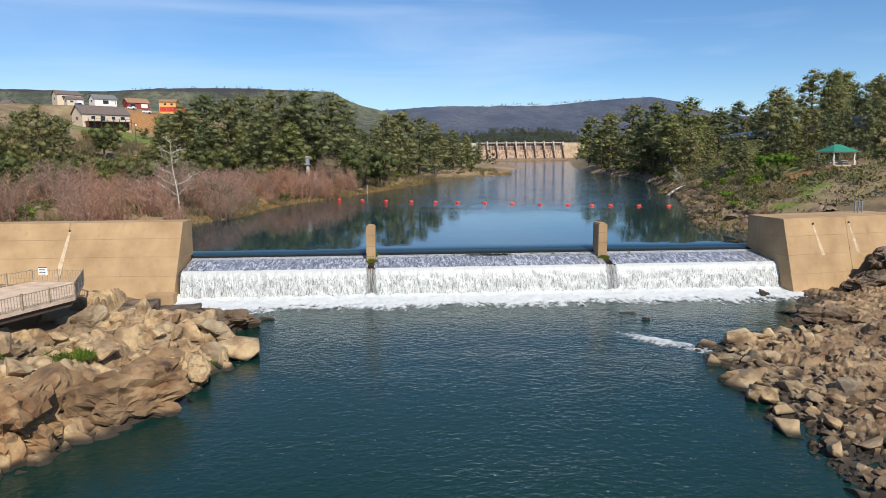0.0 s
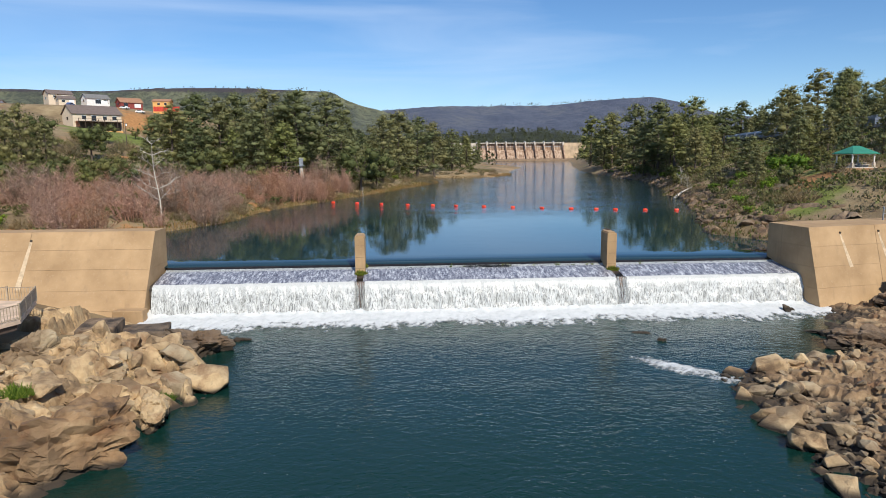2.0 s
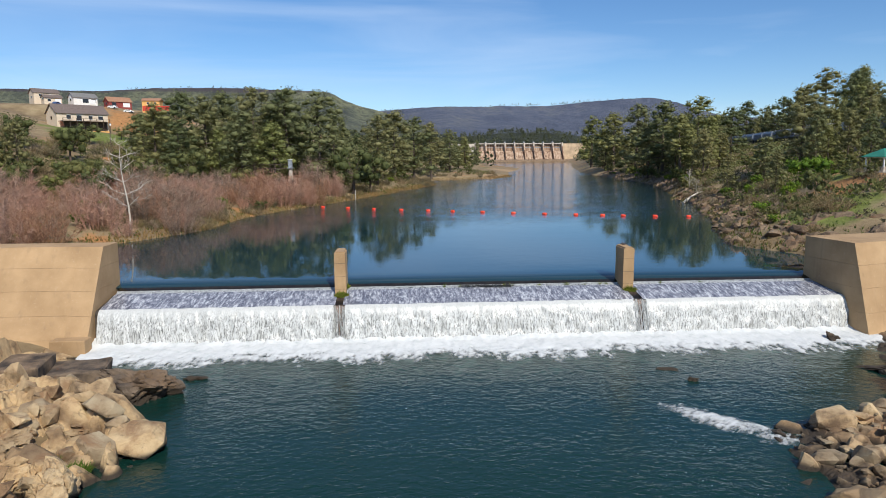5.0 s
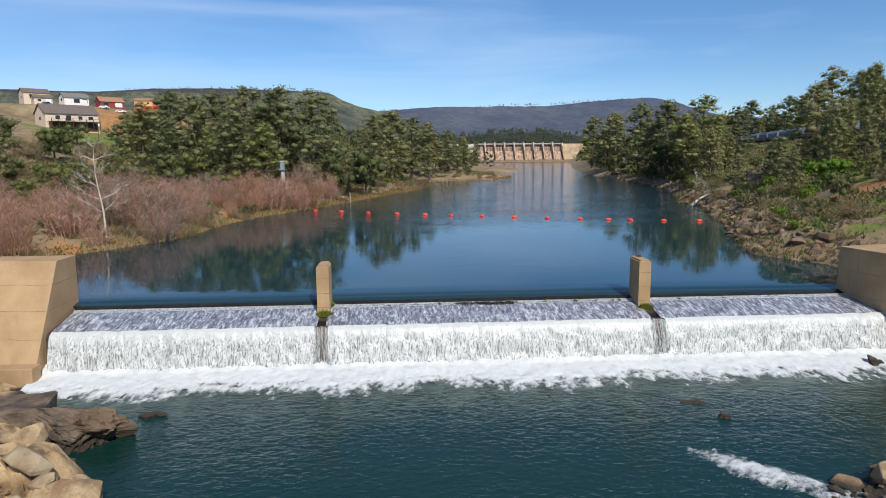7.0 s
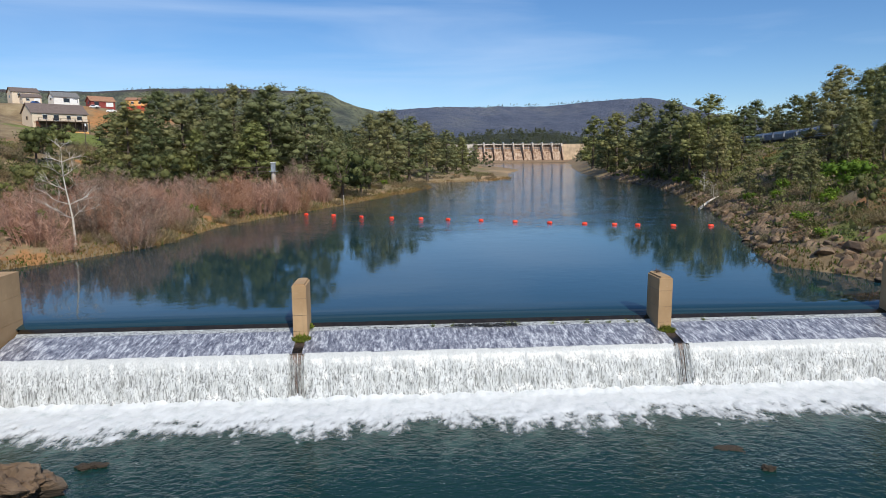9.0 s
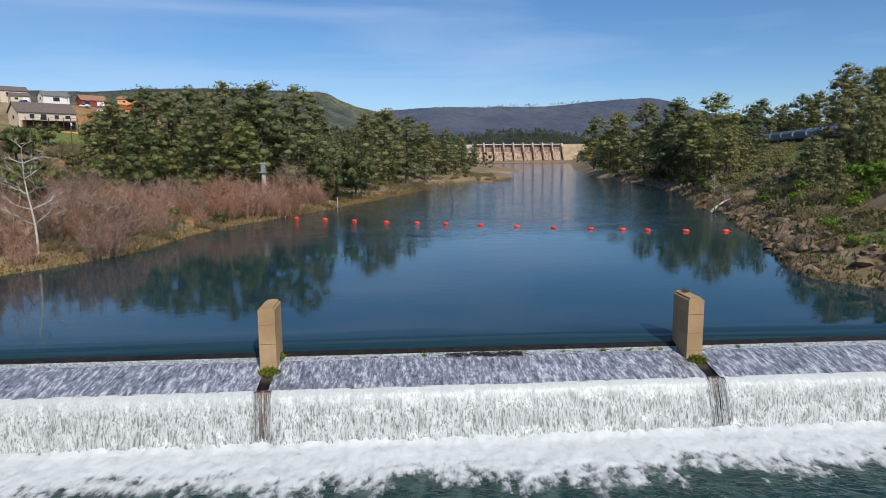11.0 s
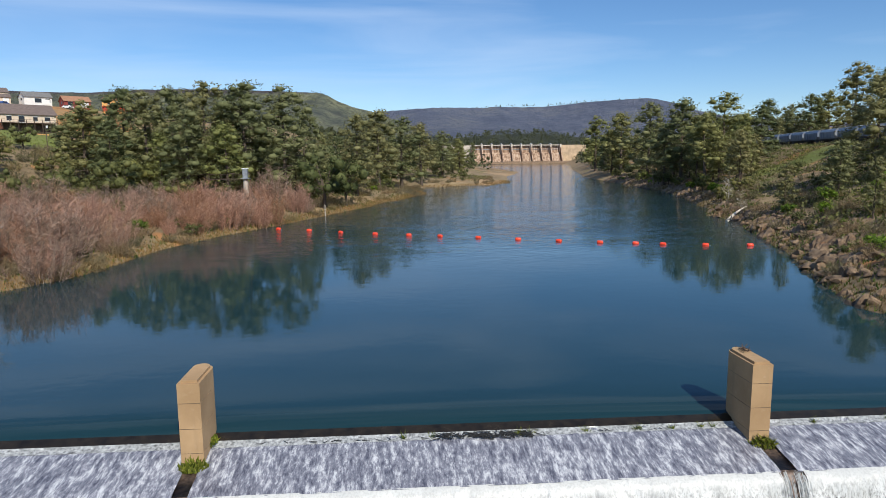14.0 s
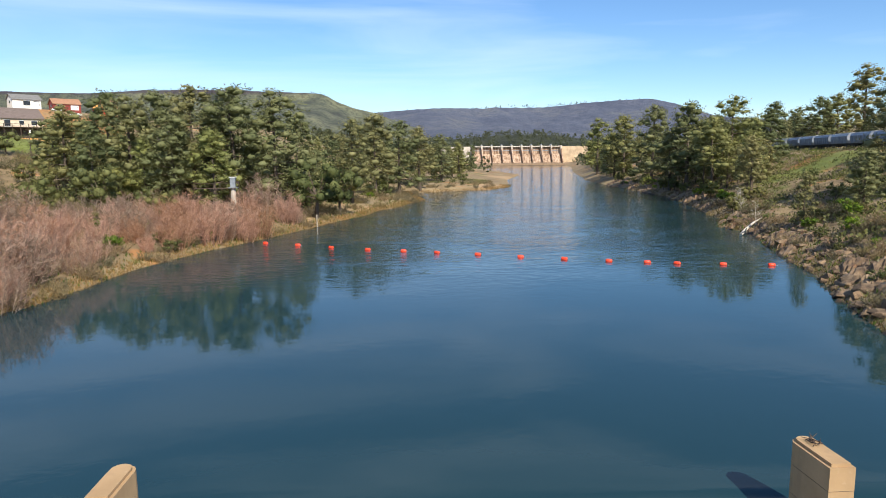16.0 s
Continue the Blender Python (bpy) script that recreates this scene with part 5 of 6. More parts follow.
def make_dam():
    d = thing("spillway_dam", "far pale concrete gated dam with nine streaked spillway bays", "dam", pose(150, 1000, 0))
    w = 143 / 9
    for i in range(10):
        bm = bmesh.new()
        prism(bm, [(i * w - 1.2, -6), (i * w + 1.2, -6), (i * w + 1.2, 6), (i * w - 1.2, 6)], 16, 31)
        part("pier", bm, PALE, d)
        bm = bmesh.new()
        a = [bm.verts.new(v) for v in ((i * w - 0.8, -22, -2), (i * w + 0.8, -22, -2), (i * w + 0.8, -6.2, 26), (i * w - 0.8, -6.2, 26), (i * w - 0.8, 2, -2), (i * w + 0.8, 2, -2))]
        for f in ((0, 1, 2, 3), (0, 3, 4), (1, 5, 2), (4, 3, 2, 5)):
            bm.faces.new([a[k] for k in f])
        part("divider_wall", bm, DAM_FACE, d)
    for i in range(9):
        bm = bmesh.new()
        x0, x1 = i * w + 1.2, (i + 1) * w - 1.2
        rows = []
        for y, z in ((2, 18.5), (-2, 18.0), (-5, 15.5), (-9, 9.0), (-14, 2.0), (-18, -2)):
            rows.append((bm.verts.new((x0, y, z)), bm.verts.new((x1, y, z))))
        for p, q in zip(rows, rows[1:]):
            bm.faces.new((p[0], p[1], q[1], q[0]))
        part("spillway_face", bm, DAM_FACE, d)
        part("gate", one_box(x0, x1, 0, 0.8, 18.3, 28, bevel=0.1), DAM_FACE, d, "streaked brown radial gate")
        part("gate_beam", one_box(x0, x1, -0.5, -0.1, 22.6, 23.4), STEEL, d)
        part("deck_span", one_box(i * w + 1.25, (i + 1) * w - 1.25, -4, 4, 28.6, 30.0), PALE, d)
        part("hoist_box", one_box(i * w - 1.0, i * w + 1.0, -3, 1, 31.05, 32.6), STEEL, d)
    part("wing_wall", one_box(144.4, 205, -3, 9, -2, 29.4), TAN, d, "tan wing wall")
    part("wing_wall", one_box(-60, -1.3, -3, 9, -2, 29.4), PALE, d)
    return d


make_dam()
lx0 = axis([(40, 4.0), (330, 1)])
verts = []
for k, (dy, dz) in enumerate(((0, -1.0), (3, 1.6), (8, 3.0), (16, 3.8), (30, 4.0))):
    for x in lx0:
        e = noise.noise((x * 0.06, k, 2)) + 0.7 * noise.noise((x * 0.25, k, 5))
        verts.append((x, 952 + dy + 3.0 * e, dz + (0.9 * e if k else 0)))
w = len(lx0)
thing("rock_ledge", "low brown rock ledge at the foot of the far dam", "rock", kind="structure",
      data=mesh("rock_ledge", verts, [(j * w + i, j * w + i + 1, (j + 1) * w + i + 1, (j + 1) * w + i) for j in range(4) for i in range(w - 1)], ROCK_UP))

# ---------------------------------------------------------------- houses
WALL_CREAM = plain("cream_siding", (0.66, 0.54, 0.40), 0.8, scale=1.0, spread=0.08)
WALL_WHITE = plain("white_siding", (0.74, 0.72, 0.68), 0.8, scale=1.0, spread=0.06)
WALL_ORANGE = plain("ochre_stucco", (0.70, 0.38, 0.12), 0.85, scale=1.0, spread=0.08)
WALL_RED = plain("dark_red_siding", (0.24, 0.045, 0.035), 0.8, scale=1.0)
ROOF_BROWN = plain("brown_shingle", (0.15, 0.115, 0.10), 0.9, scale=1.5)
ROOF_GREY = plain("grey_shingle", (0.17, 0.165, 0.16), 0.9, scale=1.5)
ROOF_TAN = plain("tan_roof_tile", (0.32, 0.17, 0.10), 0.9, scale=1.5)
DARK = plain("dark_glass", (0.02, 0.022, 0.028), 0.15)
TIMBER = plain("dark_timber", (0.075, 0.05, 0.035), 0.8)
REDWOOD = plain("red_brown_timber", (0.22, 0.07, 0.03), 0.8)
RED_PAINT = plain("red_fence_paint", (0.50, 0.035, 0.02), 0.7)
SOLAR = plain("solar_panel", (0.012, 0.022, 0.07), 0.15)
WHITE = plain("white_paint", (0.78, 0.78, 0.76), 0.5, scale=2, spread=0.05)


def gable_roof(bm, w, d, z, rise, over=0.5, thick=0.22):
    x0, x1, y0, y1 = -w / 2 - over, w / 2 + over, -d / 2 - over, d / 2 + over
    sec = [(y0, z - rise * over / (d / 2)), (0, z + rise), (y1, z - rise * over / (d / 2))]
    low = [bm.verts.new((x0, y, zz)) for y, zz in sec] + [bm.verts.new((x0, y, zz + thick)) for y, zz in sec[::-1]]
    high = [bm.verts.new((x1, v.co.y, v.co.z)) for v in low]
    n = 6
    for i in range(n):
        bm.faces.new((low[i], low[(i + 1) % n], high[(i + 1) % n], high[i]))
    bm.faces.new(low[::-1])
    bm.faces.new(high)


def gable_body(bm, w, d, z0, z1, rise):
    sec = [(-d / 2, z0), (d / 2, z0), (d / 2, z1), (0, z1 + rise * 0.97), (-d / 2, z1)]
    a = [bm.verts.new((-w / 2, y, z)) for y, z in sec]
    b = [bm.verts.new((w / 2, y, z)) for y, z in sec]
    for i in range(5):
        bm.faces.new((a[i], a[(i + 1) % 5], b[(i + 1) % 5], b[i]))
    bm.faces.new(a[::-1])
    bm.faces.new(b)


def make_house(label, m, w, d, h, rise, wall, roof, windows, garage=False, shrink=0.84):
    t = thing("house", label, "house", m @ Matrix.Diagonal((shrink, shrink, shrink, 1)), "hilltop houses")
    bm = bmesh.new()
    gable_body(bm, w, d, -3.0, h, rise)
    part("wall", bm, wall, t)
    bm = bmesh.new()
    gable_roof(bm, w, d, h, rise)
    part("roof", bm, roof, t)
    for x, z, ww, hh in windows:
        win = part("window", one_box(x - ww / 2, x + ww / 2, -d / 2 - 0.05, -d / 2 + 0.1, z, z + hh), DARK, t)
        part("frame", one_box(x - ww / 2 - 0.1, x + ww / 2 + 0.1, -d / 2 - 0.09, -d / 2 - 0.055, z - 0.14, z - 0.01), WHITE, win)
        part("frame", one_box(x - ww / 2 - 0.1, x + ww / 2 + 0.1, -d / 2 - 0.09, -d / 2 - 0.055, z + hh + 0.01, z + hh + 0.14), WHITE, win)
    # windows on the gable end
    part("window", one_box(-w / 2 - 0.06, -w / 2 + 0.1, -0.8, 0.8, h * 0.45, h * 0.45 + 1.3), DARK, t)
    if garage:
        part("garage_door", one_box(w * 0.12, w * 0.42, -d / 2 - 0.06, -d / 2 + 0.1, 0.05, 2.4), WHITE, t)
    return t


big = make_house("cream bungalow with brown gable roof and raised timber deck", pose(-134.5, 231, 25.0, 0, 0, 44), 20, 11, 4.9, 3.6, WALL_CREAM, ROOF_BROWN,
                 [(-5.5, 2.5, 1.6, 1.5), (-1.5, 1.9, 1.9, 2.2), (3.0, 2.5, 1.5, 1.4), (7.0, 2.5, 1.8, 1.4)], shrink=1.0)
part("deck_floor", one_box(-9, 9.5, -8.6, -5.58, 1.45, 1.65), TIMBER, big, "dark timber deck")
for k in range(8):
    part("deck_post", one_box(-8.9 + k * 2.6, -8.7 + k * 2.6, -8.55, -8.35, -3.6, 2.65), TIMBER, big)
part("deck_rail", one_box(-9, 9.5, -8.58, -8.5, 2.66, 2.76), TIMBER, big)
part("deck_rail", one_box(-9, 9.5, -8.58, -8.5, 1.95, 2.02), TIMBER, big)
# dark sheet put in as the shade below the raised deck
part("deck_shade", one_box(-8.9, 9.4, -5.75, -5.6, -2.2, 1.4), TIMBER, big, "dark panel standing for the shade under the deck")
for k in range(8):
    part("stair_tread", one_box(-10.6 - 0.0, -9.1, -8.4 - 0.34 * k, -8.1 - 0.34 * k, 1.35 - 0.3 * k, 1.45 - 0.3 * k), REDWOOD, big)
for k in range(9):
    part("trellis_panel", one_box(-8.0 + k * 1.9, -6.3 + k * 1.9, -8.9, -8.8, -4.0, -2.3), WALL_ORANGE, big)
make_house("two-storey cream house with low brown roofs", pose(-171, 282, 38.0, 0, 0, 40), 13, 10, 5.8, 2.4, WALL_CREAM, ROOF_BROWN, [(-3, 3.6, 1.6, 1.2), (2, 3.6, 1.6, 1.2), (4.5, 0.8, 1.4, 1.3)], True)
make_house("cream garage wing with a low brown roof", pose(-164, 274, 37.5, 0, 0, 40), 9, 6, 3.0, 1.6, WALL_CREAM, ROOF_BROWN, [(-2, 0.9, 1.6, 1.2)], True)
make_house("white house with grey gable roof", pose(-154, 284, 37.8, 0, 0, 42), 13, 9, 3.6, 2.6, WALL_WHITE, ROOF_GREY, [(0, 0.6, 3.2, 2.2), (4.4, 0.6, 2.6, 2.2)], True)
make_house("dark red house with tan roof", pose(-139, 288, 36.6, 0, 0, 40), 13, 8, 3.2, 2.6, WALL_RED, ROOF_TAN, [(-3.5, 0.6, 2.4, 2.0), (2.5, 0.6, 2.0, 1.4)], True)
make_house("ochre stucco house with a tan roof", pose(-123.5, 292, 36.2, 0, 0, 4), 10, 8, 4.6, 1.5, WALL_ORANGE, ROOF_TAN, [(-1.5, 2.4, 1.4, 1.2), (2.5, 2.4, 1.4, 1.2)])
far_house = make_house("long low house with solar panels on its brown roof", pose(-202, 272, 35.4, 0, 0, 2), 22, 9, 2.8, 2.0, WALL_WHITE, ROOF_BROWN, [(-4, 0.8, 1.6, 1.2), (4, 0.8, 1.6, 1.2)])
for k in range(6):
    bm = one_box(-5.2 + k * 1.9, -3.4 + k * 1.9, -1.3, 1.3, 0, 0.08)
    part("solar_panel", bm, SOLAR, far_house).matrix_local = pose(0, -2.4, 4.1, 24, 0, 0)
fence = thing("fence", "red painted board fence beside the ochre house", "fence", pose(-118, 285, 36.2, 0, 0, 4))
for k in range(16):
    part("board", one_box(-8 + k * 0.8, -7.25 + k * 0.8, 0, 0.08, -1.6, 0.9), RED_PAINT, fence)


def make_car(label, m, paint):
    c = thing("car", label, "car", m, "parked cars")
    bm = bmesh.new()
    sec = [(-2.2, 0.35), (2.2, 0.35), (2.25, 0.8), (1.2, 0.95), (0.6, 1.45), (-1.2, 1.45), (-1.9, 0.98), (-2.25, 0.85)]
    a = [bm.verts.new((x, -0.85, z)) for x, z in sec]
    b = [bm.verts.new((x, 0.85, z)) for x, z in sec]
    for i in range(8):
        bm.faces.new((a[i], a[(i + 1) % 8], b[(i + 1) % 8], b[i]))
    bm.faces.new(a[::-1])
    bm.faces.new(b)
    part("body", bm, paint, c)
    part("side_window", one_box(-1.2, 0.7, -0.875, -0.855, 0.98, 1.36), DARK, c)
    for x in (-1.4, 1.4):
        for y in (-0.87, 0.87):
            bm = bmesh.new()
            tube(bm, (x, y - 0.1, 0.33), (x, y + 0.1, 0.33), 0.33, 0.33, 12)
            part("wheel", bm, DARK, c)
    return c


make_car("white parked pickup beside the houses", pose(-137, 276, ground_height(-137, 276), 0, 0, -8), WHITE)
make_car("white parked car beside the houses", pose(-130, 277, ground_height(-130, 277), 0, 0, 4), WHITE)
make_car("blue parked car in a driveway", pose(-160, 270, ground_height(-160, 270), 0, 0, 80), plain("blue_car_paint", (0.05, 0.10, 0.25), 0.3))


def make_pole(label, x, y, h):
    t = thing("utility_pole", label, "pole", upright(x, y, 1), "utility poles")
    bm = bmesh.new()
    tube(bm, (0, 0, -0.5), (0, 0, h), 0.16, 0.11, 8)
    part("pole", bm, BARK, t)
    bm = bmesh.new()
    tube(bm, (0.3, 0, h - 0.9), (0.3, 0, h - 0.1), 0.26, 0.26, 10)
    part("transformer", bm, WHITE, t, "pale transformer can")
    part("crossarm", one_box(-0.9, 0.9, -0.06, 0.06, h - 0.05, h + 0.08), BARK, t)
    return t


make_pole("wooden utility pole with a pale transformer", -102.4, 180, 9.0)
make_pole("wooden utility pole with a pale transformer", -150, 150, 9.0)

# ---------------------------------------------------------------- railway
HOPPER = mat("hopper_steel", (0.2, 0.22, 0.25), 0.5, 0.3)
hv = coords(HOPPER, (1, 1, 0.3))
hc = ramp(HOPPER, noise_tex(HOPPER, hv, 1.2, 6), [(0.3, (0.22, 0.24, 0.27)), (0.7, (0.36, 0.385, 0.42))])
link(HOPPER, blend(HOPPER, 1.0, hc, ramp(HOPPER, per_object(HOPPER), [(0, (0.6, 0.65, 0.75)), (1, (1.3, 1.3, 1.3))]), "MULTIPLY"), bsdf(HOPPER).inputs["Base Color"])
BLACK = plain("black_iron", (0.02, 0.02, 0.02), 0.7)


def make_hopper():
    """A covered hopper car along its own x, 16 m over the ends."""
    t = thing("hopper_car", "grey steel covered hopper car standing on the track", "train car", group="freight train")
    bm = bmesh.new()
    sec = [(-1.55, 1.5), (-1.6, 3.7), (-1.1, 4.4), (0, 4.65), (1.1, 4.4), (1.6, 3.7), (1.55, 1.5)]
    ends = [(-7.2, 0), (-6.6, 0), (6.6, 0), (7.2, 0)]
    rings = [[bm.verts.new((x, y, z if abs(x) < 7 or z > 2 else z + 0.8)) for y, z in sec] for x, _ in ends]
    for p, q in zip(rings, rings[1:]):
        for i in range(7):
            bm.faces.new((p[i], p[(i + 1) % 7], q[(i + 1) % 7], q[i]))
    bm.faces.new(rings[0][::-1])
    bm.faces.new(rings[-1])
    part("body", bm, HOPPER, t)
    for k in range(13):
        for s in (-1, 1):
            part("side_rib", one_box(-6.1 + k * 1.0, -5.98 + k * 1.0, s * 1.6 - 0.05 + 0.03 * s, s * 1.6 + 0.05 + 0.03 * s, 1.55, 3.6), HOPPER, t)
    part("roof_walk", one_box(-7.4, 7.4, -0.4, 0.4, 4.7, 4.76), WHITE, t, "pale roof walkway")
    for x in (-3.6, 0, 3.6):
        bm = bmesh.new()
        prism(bm, [(x - 0.6, -0.6), (x + 0.6, -0.6), (x + 0.6, 0.6), (x - 0.6, 0.6)], 0.6, 1.5)
        part("hopper_chute", bm, BLACK, t)
    part("underframe", one_box(-7.7, 7.7, -1.2, 1.2, 1.05, 1.45), BLACK, t)
    for x in (-5.6, 5.6):
        b = part("bogie", one_box(x - 1.3, x + 1.3, -1.1, 1.1, 0.45, 1.0), BLACK, t)
        for dx in (-0.85, 0.85):
            for y in (-0.75, 0.75):
                bm = bmesh.new()
                tube(bm, (x + dx, y - 0.07, 0.46), (x + dx, y + 0.07, 0.46), 0.46, 0.46, 12)
                part("wheel", bm, BLACK, b)
    return t


ang = math.degrees(math.atan2(TRACK_D.y, TRACK_D.x))
car = make_hopper()
for i in range(13):
    p = Vector(TRACK[0]) + TRACK_D * (20 + 16.6 * i)
    m = pose(p.x, p.y, RAIL_Z + 0.55, 0, 0, ang)
    if i:
        copy_thing(car, m)
    else:
        car.matrix_world = m
L = (Vector(TRACK[1]) - Vector(TRACK[0])).length
track = thing("railway_track", "gravel railway bed with two steel rails", "railway", pose(TRACK[0][0], TRACK[0][1], RAIL_Z, 0, 0, ang), kind="structure")
bm = bmesh.new()
a = [bm.verts.new(v) for v in ((0, -3, -0.6), (0, -1.9, 0.35), (0, 1.9, 0.35), (0, 3, -0.6))]
b = [bm.verts.new((L + 30, v.co.y, v.co.z)) for v in a]
for i in range(4):
    bm.faces.new((a[i], a[(i + 1) % 4], b[(i + 1) % 4], b[i]))
part("ballast", bm, plain("ballast", (0.20, 0.15, 0.12), 0.95, scale=4), track)
for y in (-0.75, 0.75):
    part("rail", one_box(0, L + 30, y - 0.04, y + 0.04, 0.38, 0.54), STEEL, track)

# ---------------------------------------------------------------- picnic shelter
GREEN_ROOF = plain("green_metal_roof", (0.035, 0.20, 0.13), 0.45, 0.0, scale=1.0, spread=0.12)


def make_gazebo():
    g = thing("gazebo", "open picnic shelter with green hipped metal roof", "gazebo", pose(69, 34.0, 9.05, 0, 0, 8) @ Matrix.Diagonal((0.76, 0.76, 0.98, 1)))
    for i in range(4):
        c = [(-3.6, -2.8), (3.6, -2.8), (3.6, 2.8), (-3.6, 2.8)]
        p, q = c[i], c[(i + 1) % 4]
        bm = bmesh.new()
        top = 0.9
        r1 = (-top if p[0] < 0 else top, 0), (-top if q[0] < 0 else top, 0)
        pts = [(p[0], p[1], 2.35), (q[0], q[1], 2.35), (r1[1][0], 0, 3.65), (r1[0][0], 0, 3.65)]
        if r1[0] == r1[1]:
            pts = pts[:3]
        lo = [bm.verts.new(v) for v in pts]
        hi = [bm.verts.new((x, y, z + 0.1)) for x, y, z in pts]
        n = len(lo)
        for k in range(n):
            bm.faces.new((lo[k], lo[(k + 1) % n], hi[(k + 1) % n], hi[k]))
        bm.faces.new(lo[::-1])
        bm.faces.new(hi)
        part("roof_slope", bm, GREEN_ROOF, g)
    for x in (-2.9, 2.9):
        for y in (-2.1, 2.1):
            part("post", one_box(x - 0.12, x + 0.12, y - 0.12, y + 0.12, 0, 2.5), WALL_WHITE, g)
            part("post_base", one_box(x - 0.25, x + 0.25, y - 0.25, y + 0.25, -0.1, 0.9, bevel=0.03), PALE, g)
    for y in (-2.1, 2.1):
        part("beam", one_box(-3.3, 3.3, y - 0.1, y + 0.1, 2.2, 2.4), WALL_WHITE, g)
    part("floor_slab", one_box(-3.4, 3.4, -2.6, 2.6, -0.4, 0.06, bevel=0.03), PALE, g)
    return g


make_gazebo()
for dx in (-1.2, 1.3):
    t = thing("picnic_table", "plain picnic table under the shelter", "table", pose(69 + dx, 34.0, 9.11, 0, 0, 8), "picnic tables")
    part("tabletop", one_box(-0.8, 0.8, -0.4, 0.4, 0.7, 0.76), PALE, t)
    for y in (-0.75, 0.75):
        part("bench", one_box(-0.8, 0.8, y - 0.14, y + 0.14, 0.42, 0.47), PALE, t)
    for x in (-0.55, 0.55):
        part("leg", one_box(x - 0.05, x + 0.05, -0.7, 0.7, 0, 0.42), STEEL, t)
        part("support", one_box(x - 0.05, x + 0.05, -0.2, 0.2, 0.42, 0.7), STEEL, t)

# ---------------------------------------------------------------- gauge tower, stake, buoys
tw = thing("gauge_tower", "grey concrete gauging tower with steel hut and walkway", "tower", pose(-33.3, 120, 0))
gz = ground_height(-33.3, 120)
bm = bmesh.new()
tube(bm, (0, 0, gz - 0.5), (0, 0, 8.7), 0.62, 0.55, 16)
part("column", bm, PALE, tw)
part("platform", one_box(-1.0, 1.0, -1.0, 1.0, 8.7, 8.85), STEEL, tw)
hut = part("hut", one_box(-0.55, 0.55, -0.55, 0.55, 8.85, 10.9, bevel=0.05), STEEL, tw)
part("hut_roof", one_box(-0.7, 0.7, -0.7, 0.7, 10.9, 11.05, bevel=0.05), WHITE, hut)
part("walkway", one_box(-8, -1.0, -0.4, 0.4, 8.6, 8.75), TIMBER, tw)
for y in (-0.42, 0.42):
    part("rail", one_box(-8, 1.0, y - 0.02, y + 0.02, 9.75, 9.8), TIMBER, tw)
    for k in range(7):
        part("rail_post", one_box(-7.9 + k * 1.3, -7.86 + k * 1.3, y - 0.02, y + 0.02, 8.76, 9.74), TIMBER, tw)
st = thing("stake", "slender weathered white marker post in shallow water", "post", pose(-16.1, 120.5, 0))
bm = bmesh.new()
tube(bm, (0, 0, -1.5), (0.05, 0, 2.6), 0.10, 0.09, 8)
part("pole", bm, BARK_WHITE, st)
FLOAT = plain("orange_float", (0.85, 0.065, 0.02), 0.4, scale=3, spread=0.1)


def make_buoy(m):
    b = thing("buoy", "bright orange-red float of the boom line", "buoy", m, "boom line floats")
    bm = bmesh.new()
    prof = [(-0.46, 0.0), (-0.44, 0.2), (-0.36, 0.28), (0.36, 0.28), (0.44, 0.2), (0.46, 0.0)]
    rings = [[bm.verts.new((x, math.cos(2 * math.pi * k / 12) * max(r, 0.01), math.sin(2 * math.pi * k / 12) * max(r, 0.01) + 0.08)) for k in range(12)] for x, r in prof]
    for p, q in zip(rings, rings[1:]):
        for k in range(12):
            bm.faces.new((p[k], p[(k + 1) % 12], q[(k + 1) % 12], q[k]))
    part("float", bm, FLOAT, b, smooth=True)
    for x in (-0.3, 0.3):
        bm = bmesh.new()
        tube(bm, (x - 0.02, 0, 0.08), (x + 0.02, 0, 0.08), 0.295, 0.295, 12)
        part("band", bm, RED_PAINT, b)
    bm = bmesh.new()
    tube(bm, (0.45, 0, 0.04), (0.75, 0, 0.0), 0.03, 0.03, 6)
    part("shackle", bm, STEEL, b)
    return b


BUOYS = [(-28.6, 96.8), (-22.8, 93.8), (-16.8, 90.2), (-10.9, 86.2), (-4.8, 82.6), (0.9, 80.0), (6.0, 77.6), (12.0, 74.6), (17.9, 71.3), (23.7, 68.3), (29.4, 65.6), (34.2, 63.6), (37.8, 62.0), (43.5, 60.2), (49.6, 58.8)]
src = make_buoy(pose(BUOYS[0][0], BUOYS[0][1], 0, 0, 0, -28))
for k, (x, y) in enumerate(BUOYS[1:]):
    copy_thing(src, pose(x, y, 0.0, 0, 0, -28 + 17 * math.sin(k * 2.1)))

# ---------------------------------------------------------------- viewing deck with railing
RAILING = plain("tan_painted_steel", (0.36, 0.28, 0.19), 0.6, scale=2)
DECK_FLOOR = plain("deck_concrete", (0.58, 0.43, 0.31), 0.9, scale=1.0)
A, B, C, D, E5 = (-37.3, -21.5), (-39.4, -15.0), (-44.1, -14.4), (-54.5, -32.0), (-46.5, -43.0)
deck = thing("viewing_deck", "concrete viewing platform with tan steel railing", "platform")
bm = bmesh.new()
prism(bm, [A, B, C, D, E5], -0.1, 0.2)
part("floor", bm, DECK_FLOOR, deck)
bm = bmesh.new()
prism(bm, [(A[0] - 0.25, A[1] - 0.05), (B[0] - 0.3, B[1] - 0.2), C, D, (E5[0] - 0.2, E5[1])], -0.55, -0.102)
part("edge_beam", bm, TIMBER, deck, "dark steel edge beam")
